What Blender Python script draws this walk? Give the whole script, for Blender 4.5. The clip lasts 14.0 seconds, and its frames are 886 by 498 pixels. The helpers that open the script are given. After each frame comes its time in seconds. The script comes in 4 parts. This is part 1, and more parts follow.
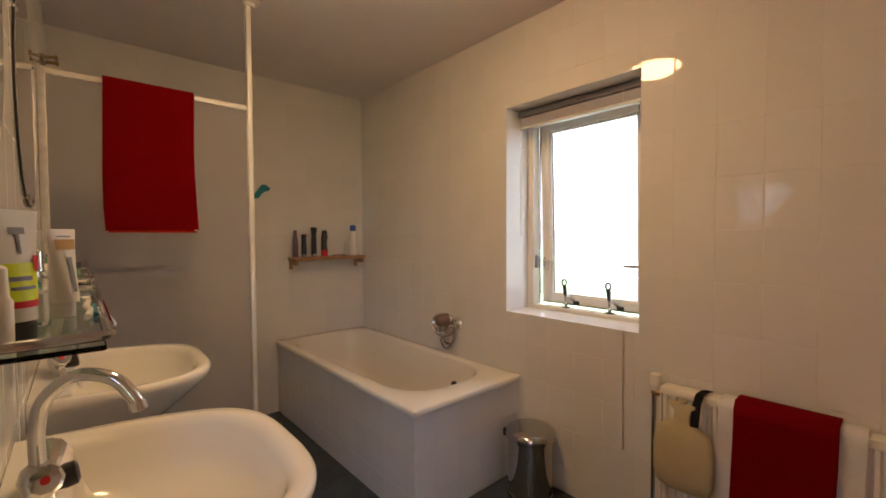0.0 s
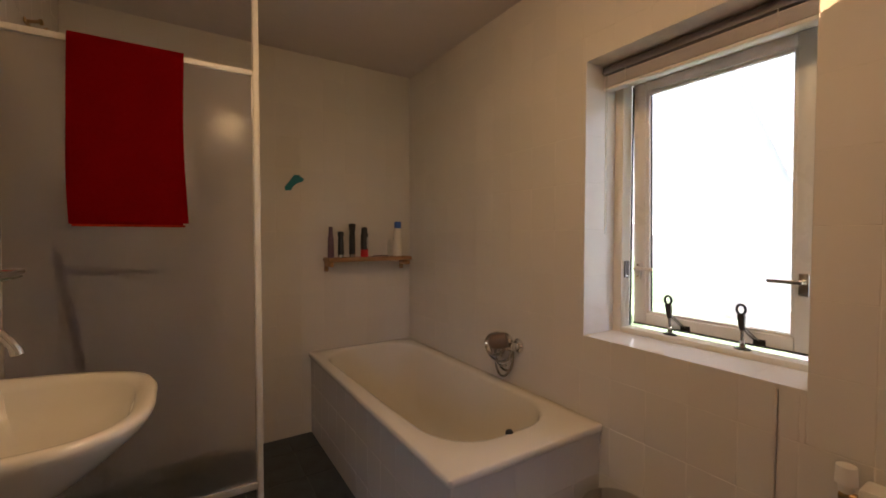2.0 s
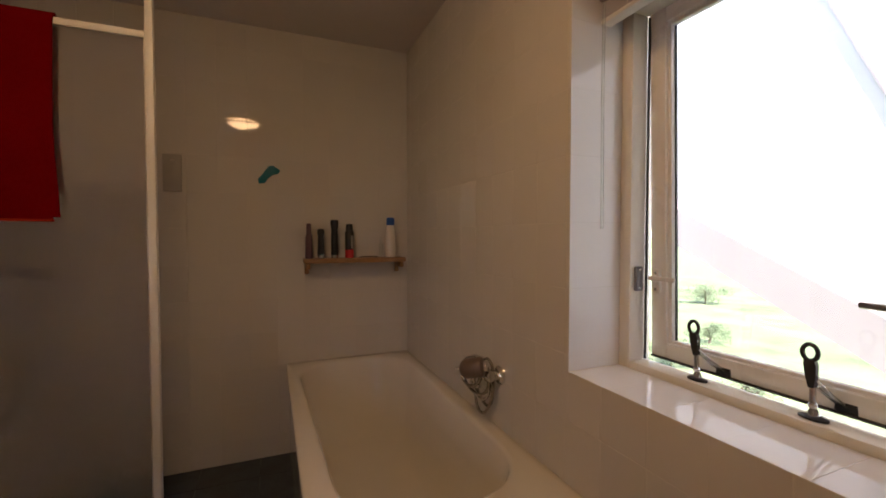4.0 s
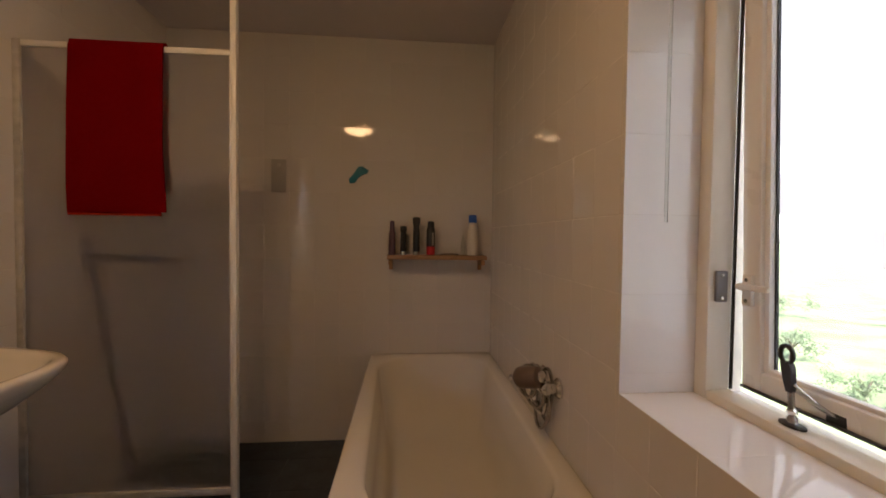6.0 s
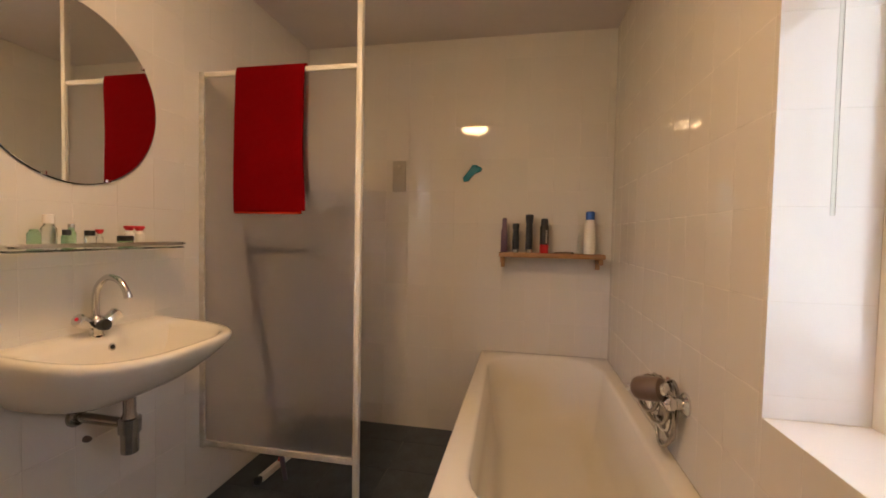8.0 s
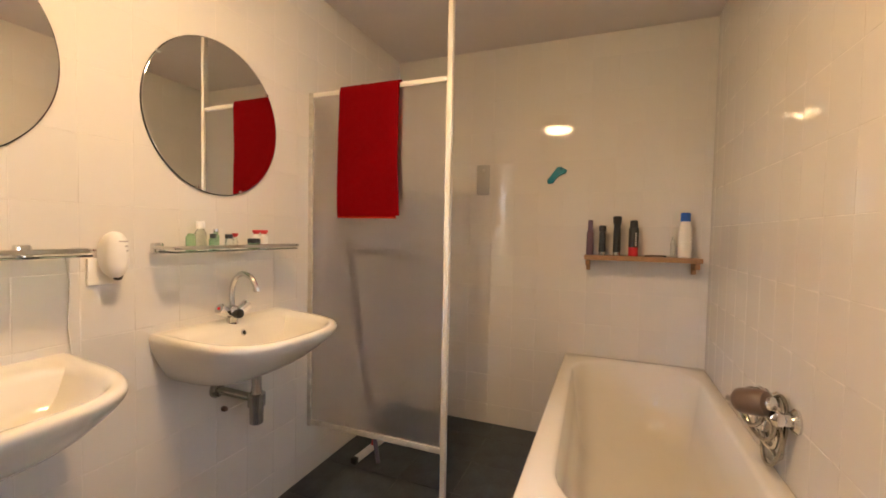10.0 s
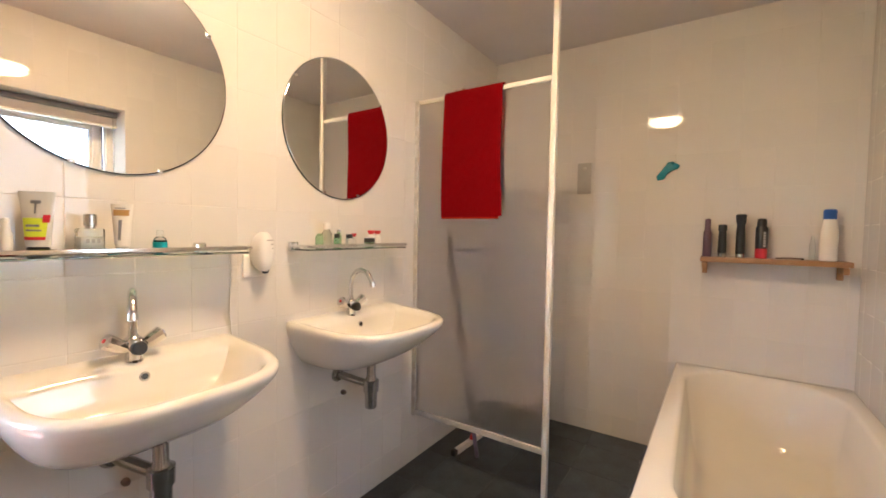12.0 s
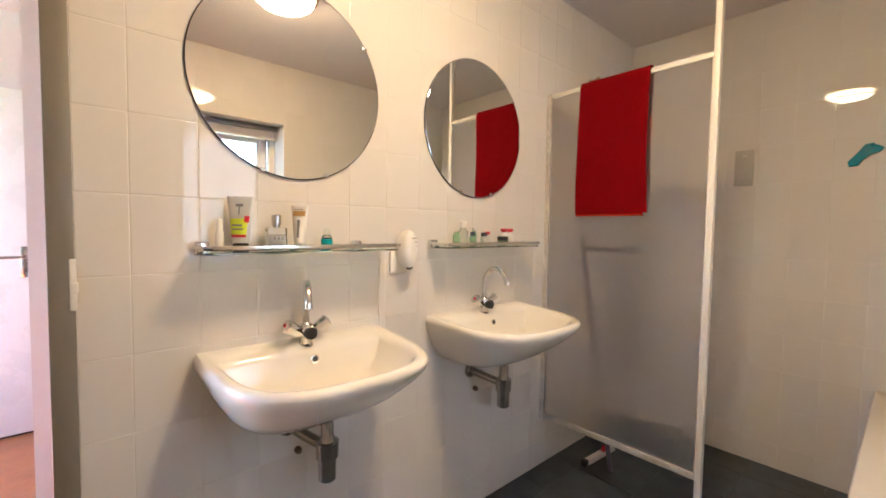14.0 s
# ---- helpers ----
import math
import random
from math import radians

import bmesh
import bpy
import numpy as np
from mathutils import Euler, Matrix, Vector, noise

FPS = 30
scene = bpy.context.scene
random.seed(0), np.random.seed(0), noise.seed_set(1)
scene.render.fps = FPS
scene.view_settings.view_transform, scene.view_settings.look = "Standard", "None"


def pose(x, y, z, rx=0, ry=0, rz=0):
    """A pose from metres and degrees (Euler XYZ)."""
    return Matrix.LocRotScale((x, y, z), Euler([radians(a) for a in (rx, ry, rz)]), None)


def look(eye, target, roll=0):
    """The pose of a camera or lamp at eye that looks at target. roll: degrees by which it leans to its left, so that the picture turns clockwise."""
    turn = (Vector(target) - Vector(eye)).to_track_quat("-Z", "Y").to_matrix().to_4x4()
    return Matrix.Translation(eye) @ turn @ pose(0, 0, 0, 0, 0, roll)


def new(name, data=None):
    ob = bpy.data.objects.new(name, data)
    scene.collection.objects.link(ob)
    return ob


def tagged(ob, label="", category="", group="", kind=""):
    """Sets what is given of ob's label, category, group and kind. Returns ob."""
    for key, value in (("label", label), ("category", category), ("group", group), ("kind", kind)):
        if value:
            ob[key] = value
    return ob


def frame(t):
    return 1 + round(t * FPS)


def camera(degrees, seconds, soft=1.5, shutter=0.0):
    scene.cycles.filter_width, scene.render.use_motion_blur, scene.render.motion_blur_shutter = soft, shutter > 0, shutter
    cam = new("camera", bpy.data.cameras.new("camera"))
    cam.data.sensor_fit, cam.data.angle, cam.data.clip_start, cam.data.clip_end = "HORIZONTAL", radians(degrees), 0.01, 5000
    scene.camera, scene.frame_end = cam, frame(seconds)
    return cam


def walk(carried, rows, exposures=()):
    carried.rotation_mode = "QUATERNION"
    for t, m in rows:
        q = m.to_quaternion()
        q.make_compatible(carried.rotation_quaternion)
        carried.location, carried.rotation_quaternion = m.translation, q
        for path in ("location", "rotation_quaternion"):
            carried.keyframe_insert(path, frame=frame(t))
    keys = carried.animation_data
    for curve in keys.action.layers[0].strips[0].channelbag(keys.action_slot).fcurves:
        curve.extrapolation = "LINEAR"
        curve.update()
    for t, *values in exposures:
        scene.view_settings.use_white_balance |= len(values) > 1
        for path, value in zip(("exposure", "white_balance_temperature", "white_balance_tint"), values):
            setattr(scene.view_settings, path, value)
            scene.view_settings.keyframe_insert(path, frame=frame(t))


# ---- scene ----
cam = camera(93.8, 14.0, soft=1.7)
PATH = [
    (0, (0.164, 0.067, 1.309), (1.484, 1.568, 1.248), -0.3),
    (0.5, (0.216, 0.156, 1.315), (1.453, 1.727, 1.26), -0.2),
    (1, (0.305, 0.274, 1.315), (1.445, 1.916, 1.255), 0.0),
    (1.5, (0.387, 0.349, 1.304), (1.484, 2.019, 1.246), 0.0),
    (2, (0.558, 0.44, 1.301), (1.623, 2.131, 1.239), 0.1),
    (2.5, (0.736, 0.501, 1.296), (1.735, 2.233, 1.238), 0.1),
    (3, (0.86, 0.536, 1.296), (1.782, 2.309, 1.239), 0.1),
    (3.2, (0.936, 0.554, 1.292), (1.823, 2.346, 1.232), 0.0),
    (5.3, (1.387, 0.636, 1.281), (1.839, 2.583, 1.228), 0.6),
    (5.5, (1.415, 0.628, 1.273), (1.781, 2.593, 1.218), 0.6),
    (6, (1.462, 0.618, 1.268), (1.641, 2.609, 1.21), 0.7),
    (6.5, (1.479, 0.608, 1.27), (1.508, 2.607, 1.207), 0.7),
    (7, (1.468, 0.62, 1.267), (1.343, 2.615, 1.208), 0.8),
    (7.5, (1.483, 0.62, 1.256), (1.237, 2.604, 1.193), 0.9),
    (9.8, (1.494, 0.562, 1.277), (0.762, 2.421, 1.193), 1.3),
    (10, (1.475, 0.537, 1.269), (0.739, 2.395, 1.192), 1.1),
    (10.5, (1.458, 0.521, 1.269), (0.637, 2.342, 1.189), 1.1),
    (11, (1.45, 0.501, 1.27), (0.528, 2.274, 1.189), 1.1),
    (11.5, (1.447, 0.488, 1.267), (0.434, 2.21, 1.184), 1.1),
    (12, (1.43, 0.468, 1.265), (0.325, 2.133, 1.183), 1.0),
    (12.5, (1.409, 0.455, 1.266), (0.214, 2.057, 1.179), 1.0),
    (13, (1.383, 0.437, 1.265), (0.084, 1.955, 1.173), 1.0),
    (13.5, (1.366, 0.423, 1.26), (-0.034, 1.849, 1.167), 0.9),
    (14, (1.338, 0.412, 1.263), (-0.159, 1.734, 1.164), 0.9),
]
EXPOSURES = [
    (0, 3.12, 6150, 17), (1.0, 2.75, 6250, 18), (2.0, 2.55, 6380, 20), (3, 2.25, 6500, 23), (5.5, 2.3, 6500, 24), (6.5, 2.62, 6450, 23),
    (7.0, 3.12, 6380, 21), (7.5, 3.38, 6320, 20), (10, 4.1, 5950, 15), (11, 4.2, 5680, 14), (12.5, 4.36, 5300, 14), (13.2, 4.37, 5250, 13), (14, 4.18, 5200, 12),
]
SKY, SUN, LAMP = 0.15, 5.0, 7.0
walk(cam, [(t, look(eye, target, roll)) for t, eye, target, roll in PATH], EXPOSURES)

# ---- daylight ----
world = bpy.data.worlds.new("world")
scene.world = world
world.use_nodes = True
wn = world.node_tree.nodes
sky = wn.new("ShaderNodeTexSky")
sky.sky_type, sky.sun_disc = "NISHITA", False
sky.sun_elevation, sky.sun_rotation = radians(54.8), radians(-167)
world.node_tree.links.new(sky.outputs["Color"], wn["Background"].inputs["Color"])
wn["Background"].inputs["Strength"].default_value = SKY
sun = new("sun", bpy.data.lights.new("sun", "SUN"))
sun.data.energy, sun.data.angle, sun.data.color = SUN, radians(0.6), (1.0, 0.97, 0.93)
sun.matrix_world = look((0, 0, 0), (0.13, 0.55, -0.80))


# ---- materials ----
def mat(name, color, rough=0.5, metal=0.0, vary=0.06, scale=8.0, bump=0.0, bump_scale=120.0, spec=0.5, trans=0.0,
        ior=1.45, coat=0.0, per_object=0.0, rough_vary=0.05):
    """A Principled surface with broad and fine variation of colour and gloss, and fine relief."""
    m = bpy.data.materials.new(name)
    m.use_nodes = True
    nt = m.node_tree
    b = nt.nodes["Principled BSDF"]
    L = nt.links.new
    co = nt.nodes.new("ShaderNodeTexCoord")
    broad = nt.nodes.new("ShaderNodeTexNoise")
    broad.inputs["Scale"].default_value, broad.inputs["Detail"].default_value = scale, 4
    fine = nt.nodes.new("ShaderNodeTexNoise")
    fine.inputs["Scale"].default_value, fine.inputs["Detail"].default_value = scale * 11, 3
    L(co.outputs["Object"], broad.inputs["Vector"]), L(co.outputs["Object"], fine.inputs["Vector"])
    add = nt.nodes.new("ShaderNodeMath")
    add.operation = "MULTIPLY_ADD"
    L(fine.outputs["Fac"], add.inputs[0])
    add.inputs[1].default_value = 0.4
    L(broad.outputs["Fac"], add.inputs[2])
    span = nt.nodes.new("ShaderNodeMapRange")
    span.inputs["From Min"].default_value, span.inputs["From Max"].default_value = 0.4, 1.0
    span.inputs["To Min"].default_value, span.inputs["To Max"].default_value = 1 - vary, 1 + vary
    L(add.outputs[0], span.inputs["Value"])
    val = span.outputs["Result"]
    if per_object:
        info = nt.nodes.new("ShaderNodeObjectInfo")
        r = nt.nodes.new("ShaderNodeMapRange")
        r.inputs["To Min"].default_value, r.inputs["To Max"].default_value = 1 - per_object, 1 + per_object
        L(info.outputs["Random"], r.inputs["Value"])
        mul = nt.nodes.new("ShaderNodeMath")
        mul.operation = "MULTIPLY"
        L(val, mul.inputs[0]), L(r.outputs["Result"], mul.inputs[1])
        val = mul.outputs[0]
    tint = nt.nodes.new("ShaderNodeVectorMath")
    tint.operation = "SCALE"
    tint.inputs[0].default_value = color
    L(val, tint.inputs["Scale"])
    L(tint.outputs["Vector"], b.inputs["Base Color"])
    rr = nt.nodes.new("ShaderNodeMapRange")
    rr.inputs["To Min"].default_value, rr.inputs["To Max"].default_value = max(0.0, rough - rough_vary), rough + rough_vary
    L(broad.outputs["Fac"], rr.inputs["Value"])
    L(rr.outputs["Result"], b.inputs["Roughness"])
    b.inputs["Metallic"].default_value = metal
    b.inputs["Specular IOR Level"].default_value = spec
    b.inputs["Transmission Weight"].default_value = trans
    b.inputs["IOR"].default_value = ior
    b.inputs["Coat Weight"].default_value = coat
    if bump:
        relief = nt.nodes.new("ShaderNodeTexNoise")
        relief.inputs["Scale"].default_value, relief.inputs["Detail"].default_value = bump_scale, 3
        L(co.outputs["Object"], relief.inputs["Vector"])
        bp = nt.nodes.new("ShaderNodeBump")
        bp.inputs["Strength"].default_value, bp.inputs["Distance"].default_value = bump, 0.002
        L(relief.outputs["Fac"], bp.inputs["Height"])
        L(bp.outputs["Normal"], b.inputs["Normal"])
    return m


def glow(name, color, strength):
    m = bpy.data.materials.new(name)
    m.use_nodes = True
    b = m.node_tree.nodes["Principled BSDF"]
    b.inputs["Base Color"].default_value = (0.85, 0.82, 0.75, 1)
    b.inputs["Emission Color"].default_value = (*color, 1)
    b.inputs["Emission Strength"].default_value = strength
    return m


TILE = mat("glazed_tile", (0.69, 0.66, 0.62), 0.018, vary=0.012, scale=4, bump=0.008, bump_scale=7, per_object=0.018, rough_vary=0.012)
# Paler copy of TILE: window light on the reveals is put into its colour.
LIT_TILE = mat("daylit_white_tile", (0.84, 0.83, 0.84), 0.04, vary=0.012, scale=4, bump=0.010, bump_scale=7, per_object=0.01, rough_vary=0.02)
GROUT = mat("grout", (0.70, 0.665, 0.615), 0.8, vary=0.12, scale=20, bump=0.3)
SLATE = mat("dark_floor_tile", (0.046, 0.057, 0.074), 0.34, vary=0.5, scale=9, bump=0.25, bump_scale=60, per_object=0.12, rough_vary=0.12)
FGROUT = mat("floor_grout", (0.09, 0.09, 0.09), 0.85, vary=0.2, scale=25, bump=0.3)
PLASTER = mat("white_plaster", (0.72, 0.67, 0.66), 0.75, vary=0.04, scale=2.5, bump=0.25, bump_scale=160)
PAINT = mat("white_gloss_paint", (0.84, 0.83, 0.81), 0.28, vary=0.03, scale=6, bump=0.06, bump_scale=60)
CREAM = mat("cream_paint", (0.80, 0.77, 0.70), 0.35, vary=0.03, scale=6, bump=0.06, bump_scale=60)
TAUPE = mat("grey_door_frame", (0.21, 0.19, 0.155), 0.4, vary=0.06, scale=6, bump=0.06)
CERAMIC = mat("sanitary_ceramic", (0.80, 0.765, 0.70), 0.06, vary=0.015, scale=3, coat=0.3, rough_vary=0.02)
ENAMEL = mat("bath_enamel", (0.79, 0.755, 0.69), 0.10, vary=0.02, scale=3, rough_vary=0.03)
CHROME = mat("chrome", (0.72, 0.72, 0.72), 0.10, metal=1.0, vary=0.05, scale=20, rough_vary=0.06)
DULL = mat("dull_chrome", (0.42, 0.41, 0.39), 0.22, metal=1.0, vary=0.12, scale=25, rough_vary=0.1)
POLISHED = mat("polished_steel", (0.50, 0.48, 0.46), 0.06, metal=1.0, vary=0.05, scale=20, rough_vary=0.03)
STEEL = mat("brushed_steel", (0.55, 0.54, 0.52), 0.18, metal=1.0, vary=0.06, scale=30, rough_vary=0.08)
ALU = mat("white_aluminium", (0.74, 0.71, 0.65), 0.35, vary=0.05, scale=12, bump=0.05)
ALUGREY = mat("limescaled_aluminium", (0.55, 0.53, 0.50), 0.4, metal=0.3, vary=0.2, scale=25, bump=0.2)
MIRROR = mat("mirror_silver", (0.86, 0.87, 0.86), 0.015, metal=1.0, vary=0.01, scale=2, rough_vary=0.01)
BLACK = mat("black_plastic", (0.018, 0.018, 0.02), 0.35, vary=0.15, scale=20)
WEBBING = mat("black_webbing", (0.012, 0.012, 0.014), 0.95, vary=0.2, scale=60, bump=0.5, spec=0.1)
WHITEP = mat("white_plastic", (0.78, 0.76, 0.72), 0.35, vary=0.03, scale=20)
REDP = mat("red_plastic", (0.55, 0.02, 0.03), 0.35, vary=0.08, scale=20)
TOWEL = mat("red_terry", (0.165, 0.001, 0.002), 0.95, vary=0.10, scale=9, bump=1.0, bump_scale=420, spec=0.05)
HEM = mat("orange_hem", (0.30, 0.022, 0.006), 0.9, vary=0.1, scale=30, bump=0.6, bump_scale=400, spec=0.15)
WHITECLOTH = mat("white_terry", (0.72, 0.69, 0.68), 0.95, vary=0.1, scale=16, bump=1.0, bump_scale=420, spec=0.15)
WOOD = mat("shelf_wood", (0.34, 0.19, 0.09), 0.5, vary=0.3, scale=14, bump=0.2, bump_scale=90)
LAMINATE = mat("orange_laminate", (0.42, 0.15, 0.055), 0.3, vary=0.25, scale=5, bump=0.1)
TEAL = mat("teal_rubber", (0.01, 0.20, 0.27), 0.45, vary=0.1, scale=20)
BLUE = mat("blue_cap", (0.02, 0.10, 0.42), 0.35, vary=0.08, scale=20)
BROWN = mat("brown_knob", (0.145, 0.10, 0.078), 0.32, metal=0.1, vary=0.12, scale=20)
PURPLE = mat("mauve_bottle", (0.135, 0.08, 0.12), 0.35, vary=0.1, scale=20)
MAUVE = mat("mauve_plastic", (0.13, 0.105, 0.17), 0.4, vary=0.1, scale=20)
RUBBER = mat("beige_rubber", (0.50, 0.41, 0.24), 0.6, vary=0.08, scale=10, bump=0.5, bump_scale=150)
GREENLIQ = mat("green_bottle", (0.50, 0.78, 0.52), 0.10, vary=0.05, scale=20, trans=0.75)
AQUA = mat("aqua_liquid", (0.03, 0.46, 0.56), 0.12, vary=0.05, scale=20, trans=0.2)
LIME = mat("lime_label", (0.62, 0.74, 0.02), 0.4, vary=0.05, scale=20)
TUBE = mat("silver_white_tube", (0.62, 0.62, 0.60), 0.3, vary=0.05, scale=20)
INK = mat("grey_print", (0.22, 0.23, 0.27), 0.5, vary=0.05, scale=20)
GOLD = mat("tan_print", (0.45, 0.28, 0.10), 0.5, vary=0.05, scale=20)
BRASS = mat("tarnished_brass", (0.36, 0.25, 0.13), 0.35, metal=1.0, vary=0.15, scale=25)
SLAT = mat("grey_slat", (0.60, 0.57, 0.60), 0.35, vary=0.05, scale=20)
HEADR = mat("dark_grey_rail", (0.20, 0.20, 0.22), 0.4, vary=0.06, scale=20)
GREYP = mat("grey_plate", (0.42, 0.40, 0.38), 0.35, vary=0.06, scale=20)
CLEAR = mat("clear_glass", (0.92, 0.97, 0.95), 0.0, vary=0.0, trans=1.0, ior=1.45, rough_vary=0.0)
GLASSG = mat("green_edge_glass", (0.74, 0.92, 0.84), 0.01, vary=0.0, trans=1.0, ior=1.45, rough_vary=0.01)
FROST = mat("frosted_glass", (0.86, 0.84, 0.86), 0.40, vary=0.02, scale=6, trans=0.965, ior=1.12, bump=0.2, bump_scale=260, rough_vary=0.04)
CLAD = mat("white_cladding", (0.72, 0.66, 0.635), 0.6, vary=0.02, scale=1.5, bump=0.1)
FASCIA = mat("pinkish_fascia", (0.47, 0.40, 0.385), 0.6, vary=0.05, scale=3, bump=0.1)
GRASS = mat("meadow", (0.15, 0.19, 0.085), 0.9, vary=0.5, scale=0.6, bump=0.6, bump_scale=6)
LEAF = mat("leaves", (0.09, 0.13, 0.055), 0.6, vary=0.4, scale=2, per_object=0.2)
BARK = mat("bark", (0.10, 0.075, 0.05), 0.9, vary=0.3, scale=12, bump=0.6)
LAMPGLASS = glow("lit_opal_glass", (1.0, 0.64, 0.28), LAMP)


# ---- mesh helpers ----
def where(ob):
    v = Vector((0, 0, 0))
    while ob is not None:
        v = v + ob.location
        ob = ob.parent
    return v


def mesh_of(name, bm, material, sharp=38):
    me = bpy.data.meshes.new(name)
    bmesh.ops.recalc_face_normals(bm, faces=bm.faces)
    bm.to_mesh(me)
    bm.free()
    me.materials.append(material)
    me.polygons.foreach_set("use_smooth", [True] * len(me.polygons))
    me.set_sharp_from_angle(angle=radians(sharp))
    return me


def part(name, bm, material, parent, label="", sharp=38):
    """bm in world coordinates becomes one mesh object under parent."""
    bmesh.ops.translate(bm, verts=bm.verts, vec=-where(parent))
    ob = new(name, mesh_of(name, bm, material, sharp))
    ob.parent = parent
    return tagged(ob, label) if label else ob


def thing(name, base, label, category, group="", kind=""):
    ob = new(name)
    ob.empty_display_size = 0.05
    ob.location = base
    return tagged(ob, label, category, group, kind)


def single(name, bm, material, label, category, group="", kind="", base=None, sharp=38):
    base = Vector(base) if base else Vector((0, 0, 0))
    bmesh.ops.translate(bm, verts=bm.verts, vec=-base)
    ob = new(name, mesh_of(name, bm, material, sharp))
    ob.location = base
    return tagged(ob, label, category, group, kind)


def box(x0, x1, y0, y1, z0, z1, bev=0.0, seg=2, bm=None):
    out = bm or bmesh.new()
    got = bmesh.ops.create_cube(out, size=1.0)["verts"]
    for v in got:
        v.co = ((x0 + x1) / 2 + v.co.x * (x1 - x0), (y0 + y1) / 2 + v.co.y * (y1 - y0), (z0 + z1) / 2 + v.co.z * (z1 - z0))
    if bev:
        edges = list({e for v in got for e in v.link_edges})
        bmesh.ops.bevel(out, geom=edges, offset=bev, segments=seg, affect="EDGES", profile=0.5)
    return out


def loft(rings, cap0=True, cap1=True, closed=True, bm=None):
    """Skin between rings of equally many points."""
    out = bm or bmesh.new()
    vs = [[out.verts.new(p) for p in r] for r in rings]
    n = len(vs[0])
    for a, b in zip(vs, vs[1:]):
        for i in range(n if closed else n - 1):
            j = (i + 1) % n
            out.faces.new((a[i], a[j], b[j], b[i]))
    if cap0:
        out.faces.new(vs[0])
    if cap1:
        out.faces.new(list(reversed(vs[-1])))
    return out


def lathe(base, axis, profile, seg=24, bm=None, cap=True):
    """profile: (distance along axis, radius) from the base point."""
    q = Vector(axis).normalized().to_track_quat("Z", "Y")
    b = Vector(base)
    rings = [[b + q @ Vector((r * math.cos(2 * math.pi * k / seg), r * math.sin(2 * math.pi * k / seg), d)) for k in range(seg)]
             for d, r in profile]
    return loft(rings, cap, cap, True, bm)


def pipe(points, radius, seg=12, bm=None, steps=6):
    """A round tube along a smooth line through the points."""
    P = [Vector(p) for p in points]
    line = []
    for i in range(len(P) - 1):
        a, b, c, d = P[max(i - 1, 0)], P[i], P[i + 1], P[min(i + 2, len(P) - 1)]
        for k in range(steps):
            t = k / steps
            line.append(0.5 * (2 * b + (c - a) * t + (2 * a - 5 * b + 4 * c - d) * t * t + (3 * b - a - 3 * c + d) * t ** 3))
    line.append(P[-1])
    rings, side = [], None
    for i, p in enumerate(line):
        d = (line[min(i + 1, len(line) - 1)] - line[max(i - 1, 0)]).normalized()
        side = d.orthogonal().normalized() if side is None else (side - d * side.dot(d)).normalized()
        up = d.cross(side)
        rings.append([p + radius * (math.cos(2 * math.pi * k / seg) * side + math.sin(2 * math.pi * k / seg) * up) for k in range(seg)])
    return loft(rings, True, True, True, bm)


# ---- the room ----
XL, XR, YB, YF, TOP = 0.06, 2.0, 3.205, -0.65, 2.47
TT, GR = 0.006, 0.0009
WY0, WY1, WZ0, WZ1 = 0.858, 1.606, 0.88, 2.03
DY0, DY1, DZ = -0.50, 0.394, 2.06
OUT = 2.33

b = box(XL - 0.12, XL - GR, DY1, YB + 0.2, -0.25, TOP + 0.1)
box(XL - 0.12, XL - GR, YF - 0.2, DY0, -0.25, TOP + 0.1, bm=b)
box(XL - 0.12, XL - GR, DY0, DY1, DZ, TOP + 0.1, bm=b)
wall_left = single("wall_west", b, GROUT, "cream tiled wall behind the washbasins", "wall", kind="structure")
b = box(XR + GR, OUT, WY1 + GR, YB + 0.2, -2.9, TOP + 0.1)
box(XR + GR, OUT, YF - 0.2, WY0 - GR, -2.9, TOP + 0.1, bm=b)
box(XR + GR, OUT, WY0 - GR, WY1 + GR, -2.9, WZ0 - GR, bm=b)
box(XR + GR, OUT, WY0 - GR, WY1 + GR, WZ1, TOP + 0.1, bm=b)
wall_right = single("wall_east", b, GROUT, "cream tiled outer wall with a small window", "wall", kind="structure")
wall_back = single("wall_north", box(XL - 0.006, XR + 0.006, YB + GR, YB + 0.2, -0.25, TOP + 0.1), GROUT,
                   "cream tiled wall at the head of the bath", "wall", kind="structure")
wall_front = single("wall_south", box(XL - 0.006, XR + 0.006, YF - 0.2, YF - GR, -0.25, TOP + 0.1), GROUT,
                    "cream tiled wall behind the radiator", "wall", kind="structure")
single("ceiling", box(XL - 0.12, OUT + 0.15, YF - 0.2, YB + 0.2, TOP, TOP + 0.25), PLASTER, "smooth white plaster ceiling", "ceiling", kind="structure")
floor_ob = single("floor", box(XL - 0.006, XR + 0.006, YF - 0.006, YB + 0.006, -0.25, -0.0016), FGROUT, "dark slate-grey tiled floor", "floor", kind="structure")

# door frame in the west wall
frame_ob = thing("door_1", (XL, DY0, 0), "empty doorway with a taupe painted frame", "door frame", kind="structure")
part("jamb", box(XL - 0.135, XL + 0.006, DY1 - 0.035, DY1 + 0.012, 0, DZ + 0.02, 0.003), TAUPE, frame_ob)
part("jamb", box(XL - 0.135, XL + 0.006, DY0 - 0.012, DY0 + 0.035, 0, DZ + 0.02, 0.003), TAUPE, frame_ob)
part("head", box(XL - 0.135, XL + 0.006, DY0 + 0.035, DY1 - 0.035, DZ - 0.02, DZ + 0.02, 0.003), TAUPE, frame_ob)
b = box(XL - 0.01, XL + 0.009, DY1 + 0.002, DY1 + 0.015, 1.06, 1.18, 0.003)
